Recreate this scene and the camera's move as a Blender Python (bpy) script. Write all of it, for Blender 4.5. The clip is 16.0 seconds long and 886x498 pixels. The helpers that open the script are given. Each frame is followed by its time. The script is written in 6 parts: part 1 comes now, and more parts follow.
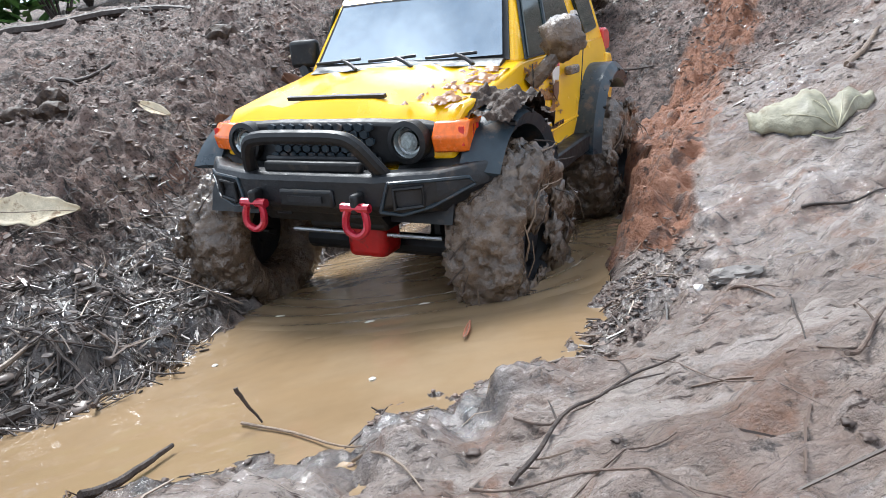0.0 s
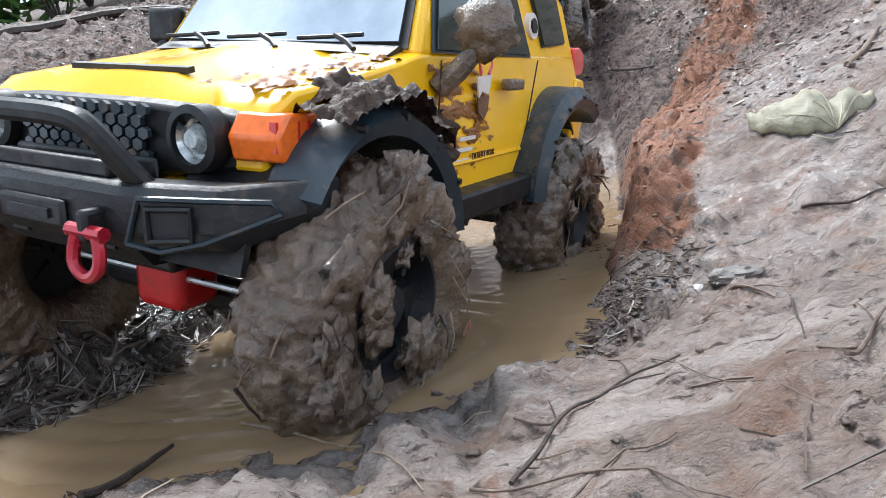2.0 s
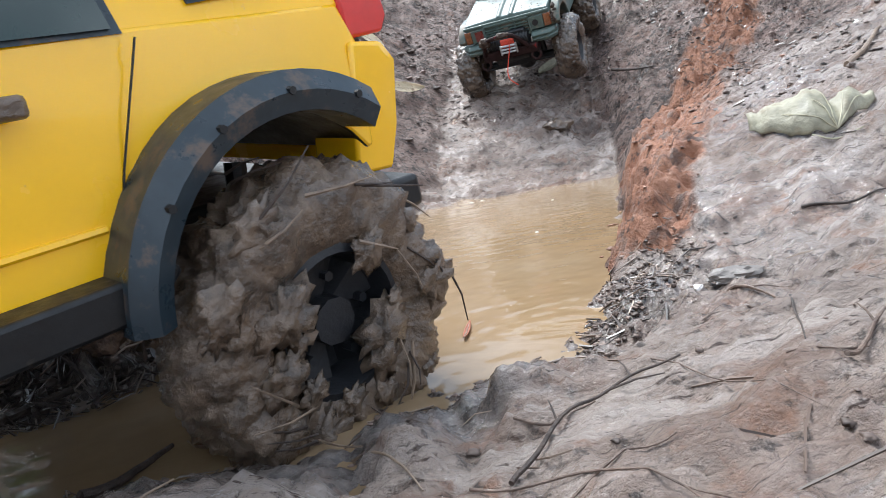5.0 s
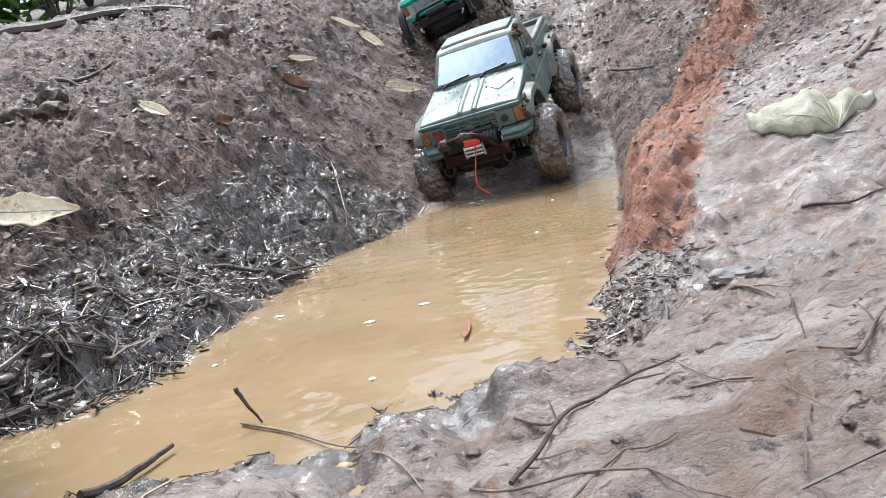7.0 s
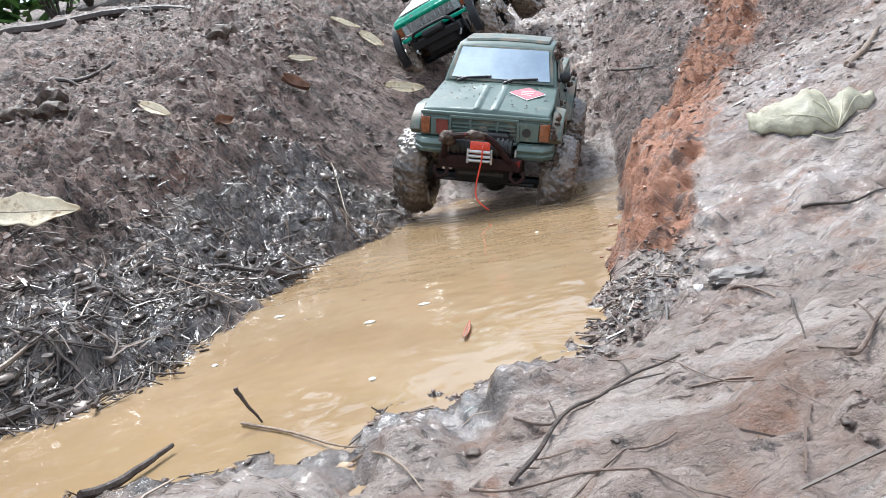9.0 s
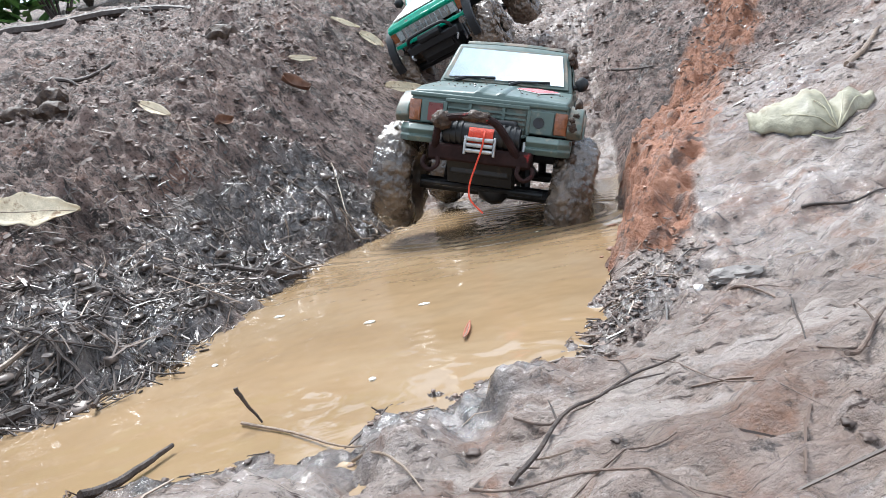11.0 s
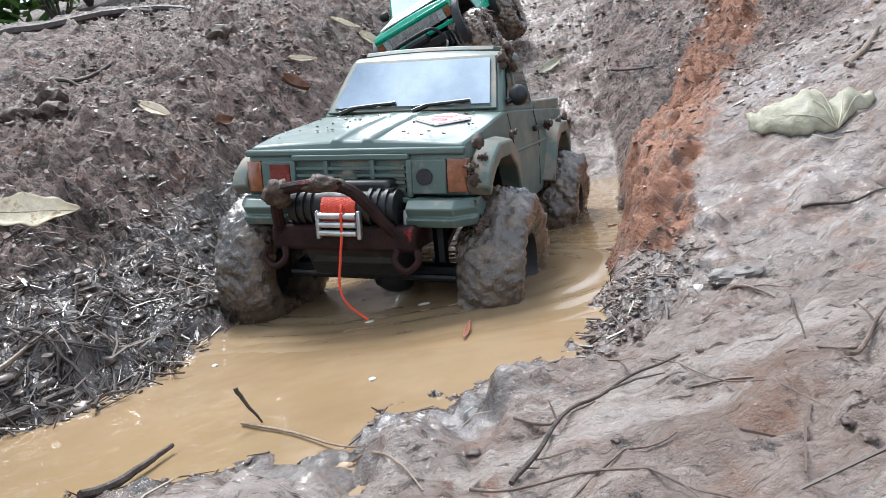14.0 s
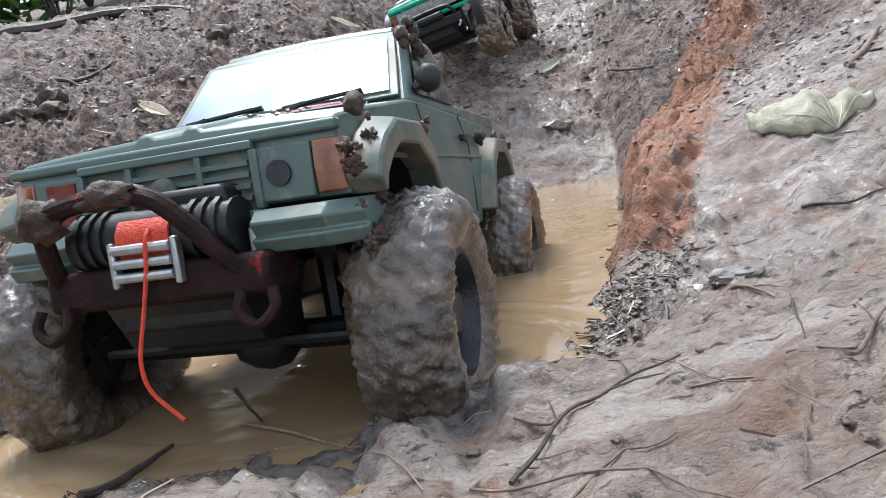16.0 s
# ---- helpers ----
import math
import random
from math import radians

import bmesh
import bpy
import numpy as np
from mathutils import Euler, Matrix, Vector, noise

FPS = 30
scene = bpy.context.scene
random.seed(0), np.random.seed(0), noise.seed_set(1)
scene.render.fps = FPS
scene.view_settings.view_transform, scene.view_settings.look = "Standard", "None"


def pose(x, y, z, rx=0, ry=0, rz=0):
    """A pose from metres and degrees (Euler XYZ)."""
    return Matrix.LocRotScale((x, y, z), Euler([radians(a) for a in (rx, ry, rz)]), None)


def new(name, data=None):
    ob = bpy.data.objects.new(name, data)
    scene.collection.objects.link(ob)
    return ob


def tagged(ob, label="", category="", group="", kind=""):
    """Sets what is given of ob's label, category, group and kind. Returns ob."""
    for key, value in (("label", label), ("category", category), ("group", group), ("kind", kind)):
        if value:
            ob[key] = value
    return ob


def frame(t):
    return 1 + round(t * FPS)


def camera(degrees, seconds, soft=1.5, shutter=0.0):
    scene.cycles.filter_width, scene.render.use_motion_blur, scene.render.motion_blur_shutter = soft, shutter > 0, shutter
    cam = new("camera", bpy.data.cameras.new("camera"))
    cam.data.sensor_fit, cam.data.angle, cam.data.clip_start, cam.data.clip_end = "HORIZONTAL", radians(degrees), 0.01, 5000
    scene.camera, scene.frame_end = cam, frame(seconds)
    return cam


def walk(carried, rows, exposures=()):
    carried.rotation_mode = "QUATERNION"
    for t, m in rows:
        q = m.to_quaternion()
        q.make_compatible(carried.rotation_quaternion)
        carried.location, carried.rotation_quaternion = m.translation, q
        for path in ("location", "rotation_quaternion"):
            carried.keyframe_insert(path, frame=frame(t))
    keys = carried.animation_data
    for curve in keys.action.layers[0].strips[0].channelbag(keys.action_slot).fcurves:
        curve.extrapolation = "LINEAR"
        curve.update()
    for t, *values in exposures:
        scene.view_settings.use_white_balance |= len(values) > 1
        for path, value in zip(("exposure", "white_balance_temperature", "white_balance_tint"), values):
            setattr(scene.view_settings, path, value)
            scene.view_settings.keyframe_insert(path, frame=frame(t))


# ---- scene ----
cam = camera(64.9, 16.0, soft=0.65, shutter=0.1)
EYE = pose(0, 0, 0.127, 79.88, 10.02, -1.78)
walk(cam, [(0, EYE), (16, EYE)], exposures=[(0, 0.29, 5930, 8), (4, 0.37, 5930, 8), (6.5, 0.43, 5930, 8), (7.5, 0.49, 5930, 8), (12, 0.47, 5930, 8), (13, 0.43, 5930, 8), (14, 0.35, 5930, 8), (16, 0.31, 5930, 8)])

# ---- daylight: bright overcast under a forest clearing ----
SUN_UP, SUN_TURN = 62, 340
world = bpy.data.worlds.new("overcast_sky")
scene.world = world
world.use_nodes = True
wn, wl = world.node_tree.nodes, world.node_tree.links
sky = wn.new("ShaderNodeTexSky")
sky.sky_type, sky.sun_disc = "NISHITA", False
sky.sun_elevation, sky.sun_rotation = radians(SUN_UP), radians(SUN_TURN)
cloud = wn.new("ShaderNodeTexNoise")
cloud.inputs["Scale"].default_value, cloud.inputs["Detail"].default_value = 2.6, 4.0
ramp = wn.new("ShaderNodeValToRGB")
ramp.color_ramp.elements[0].position, ramp.color_ramp.elements[1].position = 0.38, 0.62
ramp.color_ramp.elements[0].color = (4.2, 5.2, 6.6, 1)
ramp.color_ramp.elements[1].color = (20.0, 21.0, 22.4, 1)
over = wn.new("ShaderNodeMixRGB")
over.inputs[0].default_value = 0.82
wl.new(cloud.outputs["Fac"], ramp.inputs["Fac"])
wl.new(sky.outputs["Color"], over.inputs[1])
wl.new(ramp.outputs["Color"], over.inputs[2])
wl.new(over.outputs["Color"], wn["Background"].inputs["Color"])
wn["Background"].inputs["Strength"].default_value = 0.088
sun_data = bpy.data.lights.new("sun", "SUN")
sun_data.energy, sun_data.angle, sun_data.color = 5.0, radians(26), (1.0, 0.97, 0.92)
sun = new("sun", sun_data)
sun.rotation_euler = (radians(SUN_UP - 90), 0, radians(360 - SUN_TURN))


# ---- materials ----
def material(name, base, rough=0.5, metal=0.0, vary=0.25, scale=60.0, bump=0.0, bump_scale=300.0, coat=0.0, second=None,
             second_low=0.5, second_high=0.6, second_scale=40.0, rough_vary=0.15, spec=0.5, emit=None):
    """A procedural surface: base colour with grain at two scales, a second colour in patches, gloss variation and fine relief."""
    m = bpy.data.materials.new(name)
    m.use_nodes = True
    n, l = m.node_tree.nodes, m.node_tree.links
    p = n["Principled BSDF"]
    p.inputs["Metallic"].default_value = metal
    p.inputs["Coat Weight"].default_value = coat
    p.inputs["Specular IOR Level"].default_value = spec
    tc = n.new("ShaderNodeTexCoord")

    def grain(s, detail=5.0, rough_=0.6):
        t = n.new("ShaderNodeTexNoise")
        t.inputs["Scale"].default_value, t.inputs["Detail"].default_value, t.inputs["Roughness"].default_value = s, detail, rough_
        l.new(tc.outputs["Object"], t.inputs["Vector"])
        return t.outputs["Fac"]

    def mix(kind, fac, a, b):
        x = n.new("ShaderNodeMixRGB")
        x.blend_type = kind
        for sock, v in zip(x.inputs, (fac, a, b)):
            if isinstance(v, (int, float)):
                sock.default_value = v
            elif isinstance(v, tuple):
                sock.default_value = (*v, 1)
            else:
                l.new(v, sock)
        return x.outputs[0]

    def steps(src, lo, hi, a=0.0, b=1.0):
        r = n.new("ShaderNodeMapRange")
        for i, v in enumerate((lo, hi, a, b)):
            r.inputs[i + 1].default_value = v
        l.new(src, r.inputs[0])
        return r.outputs[0]
    g = grain(scale)
    dark = tuple(c * (1 - vary) for c in base)
    light = tuple(min(1, c * (1 + vary)) for c in base)
    col = mix("MIX", steps(g, 0.3, 0.7), dark, light)
    rg = steps(grain(scale * 0.6), 0.3, 0.7, max(0.02, rough - rough_vary), min(1, rough + rough_vary))
    if second:
        k = steps(grain(second_scale, 7.0, 0.65), second_low, second_high)
        col = mix("MIX", k, col, second)
        rg = mix("MIX", k, rg, (0.55, 0.55, 0.55))
    l.new(col, p.inputs["Base Color"])
    l.new(rg, p.inputs["Roughness"])
    if bump:
        b = n.new("ShaderNodeBump")
        b.inputs["Strength"].default_value, b.inputs["Distance"].default_value = bump, 0.002
        l.new(grain(bump_scale, 6.0), b.inputs["Height"])
        l.new(b.outputs["Normal"], p.inputs["Normal"])
        l.new(b.outputs["Normal"], p.inputs["Coat Normal"])
    if emit:
        p.inputs["Emission Color"].default_value, p.inputs["Emission Strength"].default_value = (*emit[:3], 1), emit[3]
    return m


def ground_material():
    """Bare forest soil; the mesh says where red clay, wet smooth mud and dark rotten litter lie."""
    m = bpy.data.materials.new("soil")
    m.use_nodes = True
    n, l = m.node_tree.nodes, m.node_tree.links
    p = n["Principled BSDF"]
    tc = n.new("ShaderNodeTexCoord")
    at = n.new("ShaderNodeAttribute")
    at.attribute_name = "zones"
    sep = n.new("ShaderNodeSeparateColor")
    l.new(at.outputs["Color"], sep.inputs[0])

    def grain(s, detail=6.0, rough_=0.62, warp=0.0):
        t = n.new("ShaderNodeTexNoise")
        t.inputs["Scale"].default_value, t.inputs["Detail"].default_value, t.inputs["Roughness"].default_value = s, detail, rough_
        t.inputs["Distortion"].default_value = warp
        l.new(tc.outputs["Object"], t.inputs["Vector"])
        return t.outputs["Fac"]

    def steps(src, lo, hi, a=0.0, b=1.0):
        r = n.new("ShaderNodeMapRange")
        for i, v in enumerate((lo, hi, a, b)):
            r.inputs[i + 1].default_value = v
        l.new(src, r.inputs[0])
        return r.outputs[0]

    def mix(fac, a, b, kind="MIX"):
        x = n.new("ShaderNodeMixRGB")
        x.blend_type = kind
        for sock, v in zip(x.inputs, (fac, a, b)):
            if isinstance(v, (int, float)):
                sock.default_value = v
            elif isinstance(v, tuple):
                sock.default_value = (*v, 1)
            else:
                l.new(v, sock)
        return x.outputs[0]

    def calc(op, a, b):
        x = n.new("ShaderNodeMath")
        x.operation = op
        for sock, v in zip(x.inputs, (a, b)):
            if isinstance(v, (int, float)):
                sock.default_value = v
            else:
                l.new(v, sock)
        return x.outputs[0]
    soil = mix(steps(grain(7), 0.35, 0.65), (0.155, 0.097, 0.078), (0.30, 0.207, 0.174))
    soil = mix(steps(grain(90), 0.42, 0.6), soil, (0.235, 0.165, 0.138))
    soil = mix(steps(grain(38, 8.0, 0.7), 0.54, 0.64), soil, (0.035, 0.025, 0.02))
    soil = mix(steps(grain(11, 6.0, 0.7), 0.55, 0.66), soil, (0.165, 0.072, 0.042))
    turn = n.new("ShaderNodeMapping")
    turn.inputs["Rotation"].default_value, turn.inputs["Scale"].default_value = (0, 0, radians(-38)), (14, 75, 14)
    streak = n.new("ShaderNodeTexNoise")
    streak.inputs["Scale"].default_value, streak.inputs["Detail"].default_value, streak.inputs["Roughness"].default_value = 1.0, 6.0, 0.65
    l.new(tc.outputs["Object"], turn.inputs["Vector"])
    l.new(turn.outputs["Vector"], streak.inputs["Vector"])
    soil = mix(steps(streak.outputs["Fac"], 0.54, 0.66), soil, (0.038, 0.026, 0.021))
    soil = mix(steps(streak.outputs["Fac"], 0.46, 0.36), soil, (0.26, 0.182, 0.150))
    def bands(angle, sx, sy, detail=7.0, rough_=0.68):
        mp = n.new("ShaderNodeMapping")
        mp.inputs["Rotation"].default_value, mp.inputs["Scale"].default_value = (0, 0, radians(angle)), (sx, sy, sx)
        t = n.new("ShaderNodeTexNoise")
        t.inputs["Scale"].default_value, t.inputs["Detail"].default_value, t.inputs["Roughness"].default_value = 1.0, detail, rough_
        t.inputs["Distortion"].default_value = 0.35
        l.new(tc.outputs["Object"], mp.inputs["Vector"])
        l.new(mp.outputs["Vector"], t.inputs["Vector"])
        return t.outputs["Fac"]
    layer = bands(-28, 5, 26)
    soil = mix(steps(layer, 0.51, 0.61, 0.0, 0.75), soil, (0.042, 0.027, 0.021))
    soil = mix(steps(layer, 0.44, 0.36, 0.0, 0.6), soil, (0.27, 0.175, 0.140))
    fleck = bands(-28, 60, 190, 5.0, 0.7)
    soil = mix(steps(fleck, 0.55, 0.62), soil, (0.022, 0.015, 0.012))
    soil = mix(steps(fleck, 0.42, 0.36), soil, (0.27, 0.180, 0.145))
    speck = grain(210, 5.0, 0.7)
    soil = mix(steps(speck, 0.56, 0.62), soil, (0.030, 0.020, 0.016))
    soil = mix(steps(speck, 0.42, 0.36), soil, (0.30, 0.215, 0.180))
    clay = mix(steps(grain(45, 7.0), 0.35, 0.65), (0.25, 0.10, 0.052), (0.40, 0.185, 0.105))
    clay = mix(steps(grain(26, 8.0, 0.7), 0.54, 0.66), clay, (0.21, 0.145, 0.115))
    clay = mix(steps(streak.outputs["Fac"], 0.56, 0.66), clay, (0.09, 0.045, 0.03))
    clay = mix(steps(grain(70, 8.0, 0.7), 0.56, 0.64), clay, (0.075, 0.04, 0.028))
    mud = mix(steps(grain(14), 0.35, 0.65), (0.22, 0.168, 0.140), (0.37, 0.305, 0.265))
    mud = mix(steps(grain(5, 7.0, 0.66), 0.50, 0.64), mud, (0.20, 0.128, 0.094))
    mud = mix(steps(grain(24, 8.0, 0.7), 0.54, 0.64), mud, (0.235, 0.135, 0.092))
    mud = mix(steps(grain(85, 9.0, 0.75), 0.55, 0.63), mud, (0.06, 0.045, 0.037))
    mud = mix(steps(grain(30, 8.0, 0.72), 0.60, 0.67), mud, (0.075, 0.055, 0.045))
    smear = bands(-24, 7, 42)
    mud = mix(steps(smear, 0.54, 0.64, 0.0, 0.6), mud, (0.20, 0.132, 0.100))
    mud = mix(steps(smear, 0.49, 0.39, 0.0, 0.85), mud, (0.43, 0.365, 0.325))
    scratch = bands(-20, 45, 260, 5.0, 0.7)
    mud = mix(steps(scratch, 0.58, 0.65), mud, (0.065, 0.042, 0.032))
    rot = mix(steps(grain(80, 8.0, 0.7), 0.4, 0.62), (0.065, 0.052, 0.046), (0.26, 0.216, 0.192))
    edge = calc("ADD", calc("ADD", calc("MULTIPLY", grain(35, 7.0), 0.6), calc("MULTIPLY", grain(11, 6.0), 0.9)), -0.75)

    def zone(i):
        return steps(calc("ADD", sep.outputs[i], calc("MULTIPLY", edge, 0.9)), 0.38, 0.62)
    zc, zm, zr = zone(0), zone(1), zone(2)
    col = mix(zm, soil, mud)
    col = mix(zr, col, rot)
    col = mix(zc, col, clay)
    l.new(col, p.inputs["Base Color"])
    wet = calc("MULTIPLY", steps(grain(16, 7.0, 0.68), 0.36, 0.54), calc("MAXIMUM", calc("MAXIMUM", zm, zr), 0.22))
    wet = calc("MULTIPLY", wet, calc("SUBTRACT", 1.0, calc("MULTIPLY", zc, 0.6)))
    wet = calc("MAXIMUM", wet, at.outputs["Alpha"])
    p.inputs["Specular IOR Level"].default_value = 0.38
    l.new(steps(wet, 0.0, 1.0, 0.72, 0.12), p.inputs["Roughness"])
    b = n.new("ShaderNodeBump")
    b.inputs["Strength"].default_value, b.inputs["Distance"].default_value = 1.0, 0.013
    h = calc("ADD", grain(62, 9.0, 0.7), calc("MULTIPLY", grain(240, 6.0, 0.7), 0.55))
    h = calc("ADD", h, calc("MULTIPLY", fleck, 0.5))
    h = calc("MULTIPLY", h, calc("SUBTRACT", 1.0, calc("MULTIPLY", zm, 0.5)))
    l.new(h, b.inputs["Height"])
    l.new(b.outputs["Normal"], p.inputs["Normal"])
    # a film of water over the wet places
    film = n.new("ShaderNodeBump")
    film.inputs["Strength"].default_value, film.inputs["Distance"].default_value = 0.55, 0.003
    l.new(grain(260, 5.0, 0.65), film.inputs["Height"])
    l.new(film.outputs["Normal"], p.inputs["Coat Normal"])
    pools = calc("MULTIPLY", steps(grain(7.5, 6.0, 0.62), 0.50, 0.62), calc("MAXIMUM", calc("MULTIPLY", zm, 0.5), calc("MULTIPLY", zr, 0.8)))
    pools = calc("MULTIPLY", calc("SUBTRACT", 1.0, zc), calc("MAXIMUM", pools, calc("MULTIPLY", at.outputs["Alpha"], steps(grain(120, 5.0, 0.65), 0.38, 0.55))))
    l.new(calc("MULTIPLY", calc("ADD", calc("MULTIPLY", pools, 0.9), calc("MULTIPLY", wet, calc("ADD", 0.10, calc("MULTIPLY", zr, 0.75)))), 0.9), p.inputs["Coat Weight"])
    p.inputs["Coat Roughness"].default_value, p.inputs["Coat IOR"].default_value = 0.10, 1.5
    return m


def water_material():
    m = material("muddy_water", (0.255, 0.172, 0.095), 0.06, vary=0.14, scale=7.0, rough_vary=0.03, second=(0.30, 0.22, 0.138),
                 second_low=0.45, second_high=0.7, second_scale=5.0)
    n, l = m.node_tree.nodes, m.node_tree.links
    for link in [k for k in l if k.to_socket.name == "Roughness"]:
        l.remove(link)
    p = n["Principled BSDF"]
    p.inputs["Roughness"].default_value, p.inputs["IOR"].default_value = 0.04, 1.42
    tc = n.new("ShaderNodeTexCoord")
    mp = n.new("ShaderNodeMapping")
    mp.inputs["Scale"].default_value = (26, 40, 1)
    t = n.new("ShaderNodeTexNoise")
    t.inputs["Scale"].default_value, t.inputs["Detail"].default_value = 1.0, 2.5
    l.new(tc.outputs["Object"], mp.inputs["Vector"])
    l.new(mp.outputs["Vector"], t.inputs["Vector"])
    b = n.new("ShaderNodeBump")
    b.inputs["Strength"].default_value, b.inputs["Distance"].default_value = 0.10, 0.004
    l.new(t.outputs["Fac"], b.inputs["Height"])
    l.new(b.outputs["Normal"], p.inputs["Normal"])
    return m


MUD_BROWN = (0.105, 0.069, 0.044)
SOIL, WATER = ground_material(), water_material()
YELLOW = material("yellow_paint", (0.96, 0.53, 0.001), 0.24, vary=0.03, scale=30, coat=0.4, rough_vary=0.06, second=(0.30, 0.13, 0.03),
                  second_low=0.69, second_high=0.73, second_scale=55)
WHITE = material("white_paint", (0.72, 0.72, 0.70), 0.35, vary=0.04, coat=0.3)
BLACK = material("black_plastic", (0.007, 0.0075, 0.0085), 0.5, vary=0.3, scale=150, bump=0.15, spec=0.45, second=(0.035, 0.027, 0.022), second_low=0.6,
                 second_high=0.68, second_scale=70)
MUDBLACK = material("mud_splashed_plastic", (0.009, 0.010, 0.012), 0.45, vary=0.3, scale=150, bump=0.25, second=(0.055, 0.040, 0.031), second_low=0.57, second_high=0.66, second_scale=48)
FLARE = material("grey_flare_plastic", (0.018, 0.030, 0.040), 0.36, vary=0.2, scale=120, second=(0.10, 0.072, 0.055), second_low=0.54, second_high=0.64, second_scale=60)
GLASS = material("dark_window", (0.012, 0.03, 0.024), 0.06, vary=0.2, rough_vary=0.02, spec=0.8)
SHIELD = material("glossy_windscreen", (0.66, 0.72, 0.76), 0.07, metal=0.9, vary=0.06, rough_vary=0.03)
CHROME = material("lamp_reflector", (0.42, 0.44, 0.44), 0.22, metal=1.0, vary=0.1)
LENS = material("clear_lens", (0.30, 0.34, 0.34), 0.08, vary=0.4, scale=400, spec=1.0)
AMBER = material("muddy_amber_lens", (0.20, 0.07, 0.028), 0.25, vary=0.35, scale=150, coat=0.3)
ORANGE = material("orange_lens", (0.85, 0.16, 0.012), 0.2, vary=0.15, scale=260, coat=0.5)
RED = material("red_metal", (0.42, 0.012, 0.03), 0.3, metal=0.35, vary=0.15, coat=0.4)
REDP = material("red_paint", (0.50, 0.012, 0.012), 0.4, vary=0.2, second=(0.09, 0.035, 0.025), second_low=0.55, second_high=0.66, second_scale=60)
REDLENS = material("red_lens", (0.62, 0.03, 0.025), 0.2, vary=0.1, coat=0.5)
MUD = material("wet_mud", MUD_BROWN, 0.30, vary=0.55, scale=90, bump=0.9, bump_scale=330, second=(0.19, 0.132, 0.088), second_low=0.5, second_high=0.66,
               second_scale=60, rough_vary=0.18, coat=0.75)
MAROON = material("dark_red_lens", (0.14, 0.028, 0.022), 0.3, vary=0.3)
DRYMUD = material("caked_mud", (0.070, 0.045, 0.031), 0.5, vary=0.4, scale=110, bump=1.0, bump_scale=300, second=(0.035, 0.022, 0.016), second_low=0.50,
                  second_high=0.60, second_scale=150, spec=0.3)
RUBBER = material("muddy_rubber", (0.062, 0.042, 0.028), 0.26, vary=0.45, scale=60, bump=0.9, bump_scale=260, second=(0.13, 0.092, 0.060), second_low=0.5,
                  second_high=0.62, second_scale=55, rough_vary=0.18, coat=0.9)
CLEANRUB = material("black_rubber", (0.012, 0.013, 0.016), 0.5, vary=0.3, scale=90, bump=0.3)
OLIVE = material("olive_green_paint", (0.073, 0.108, 0.094), 0.46, vary=0.12, scale=40, coat=0.06, second=(0.20, 0.185, 0.145), second_low=0.60,
                 second_high=0.72, second_scale=45, bump=0.06)
OLIVED = material("muddy_olive_paint", (0.068, 0.095, 0.078), 0.45, vary=0.2, scale=50, second=(0.19, 0.15, 0.11), second_low=0.46, second_high=0.62, second_scale=38)
TEAL = material("teal_green_paint", (0.004, 0.30, 0.18), 0.3, vary=0.1, coat=0.4, second=(0.12, 0.10, 0.07), second_low=0.64, second_high=0.7)
SILVER = material("grey_metal", (0.42, 0.43, 0.43), 0.35, metal=0.8, vary=0.2, scale=120)
RUST = material("rusty_muddy_steel", (0.02, 0.009, 0.008), 0.6, vary=0.4, scale=80, bump=0.6, second=(0.20, 0.02, 0.02), second_low=0.62, second_high=0.68, second_scale=50, spec=0.12)
ROPE = material("red_orange_cord", (0.68, 0.065, 0.028), 0.6, vary=0.2, scale=500, bump=0.6, bump_scale=900)
STICKER = material("sticker_pink", (0.72, 0.13, 0.15), 0.4, vary=0.1)
STICKW = material("sticker_white", (0.75, 0.70, 0.66), 0.4, vary=0.1)
BROWNPRINT = material("dark_print", (0.05, 0.025, 0.02), 0.5, vary=0.2)
BARK = material("wet_twig_bark", (0.045, 0.030, 0.023), 0.6, vary=0.5, scale=160, bump=0.8, bump_scale=300)
PALEWOOD = material("pale_straw", (0.21, 0.15, 0.105), 0.5, vary=0.4, scale=140, bump=0.4)
DRYLEAF = material("dry_leaf", (0.27, 0.25, 0.175), 0.6, vary=0.3, scale=70, bump=0.7, bump_scale=160, second=(0.20, 0.15, 0.09), second_low=0.55, second_high=0.7, second_scale=50)
PALELEAF = material("bleached_leaf", (0.62, 0.52, 0.36), 0.55, vary=0.25, scale=60, bump=0.5, second=(0.32, 0.21, 0.12), second_low=0.56, second_high=0.66, second_scale=70)
REDLEAF = material("rust_brown_leaf", (0.16, 0.075, 0.042), 0.5, vary=0.4, scale=60, bump=0.5)
GREENLEAF = material("green_leaf", (0.05, 0.13, 0.03), 0.4, vary=0.5, scale=9)
STONE = material("grey_stone", (0.16, 0.14, 0.125), 0.35, vary=0.3, scale=80, bump=0.5)
REDSTRIP = material("muted_red", (0.36, 0.13, 0.075), 0.4, vary=0.3)
PALEFLECK = material("pale_fleck", (0.62, 0.58, 0.50), 0.2, vary=0.1)


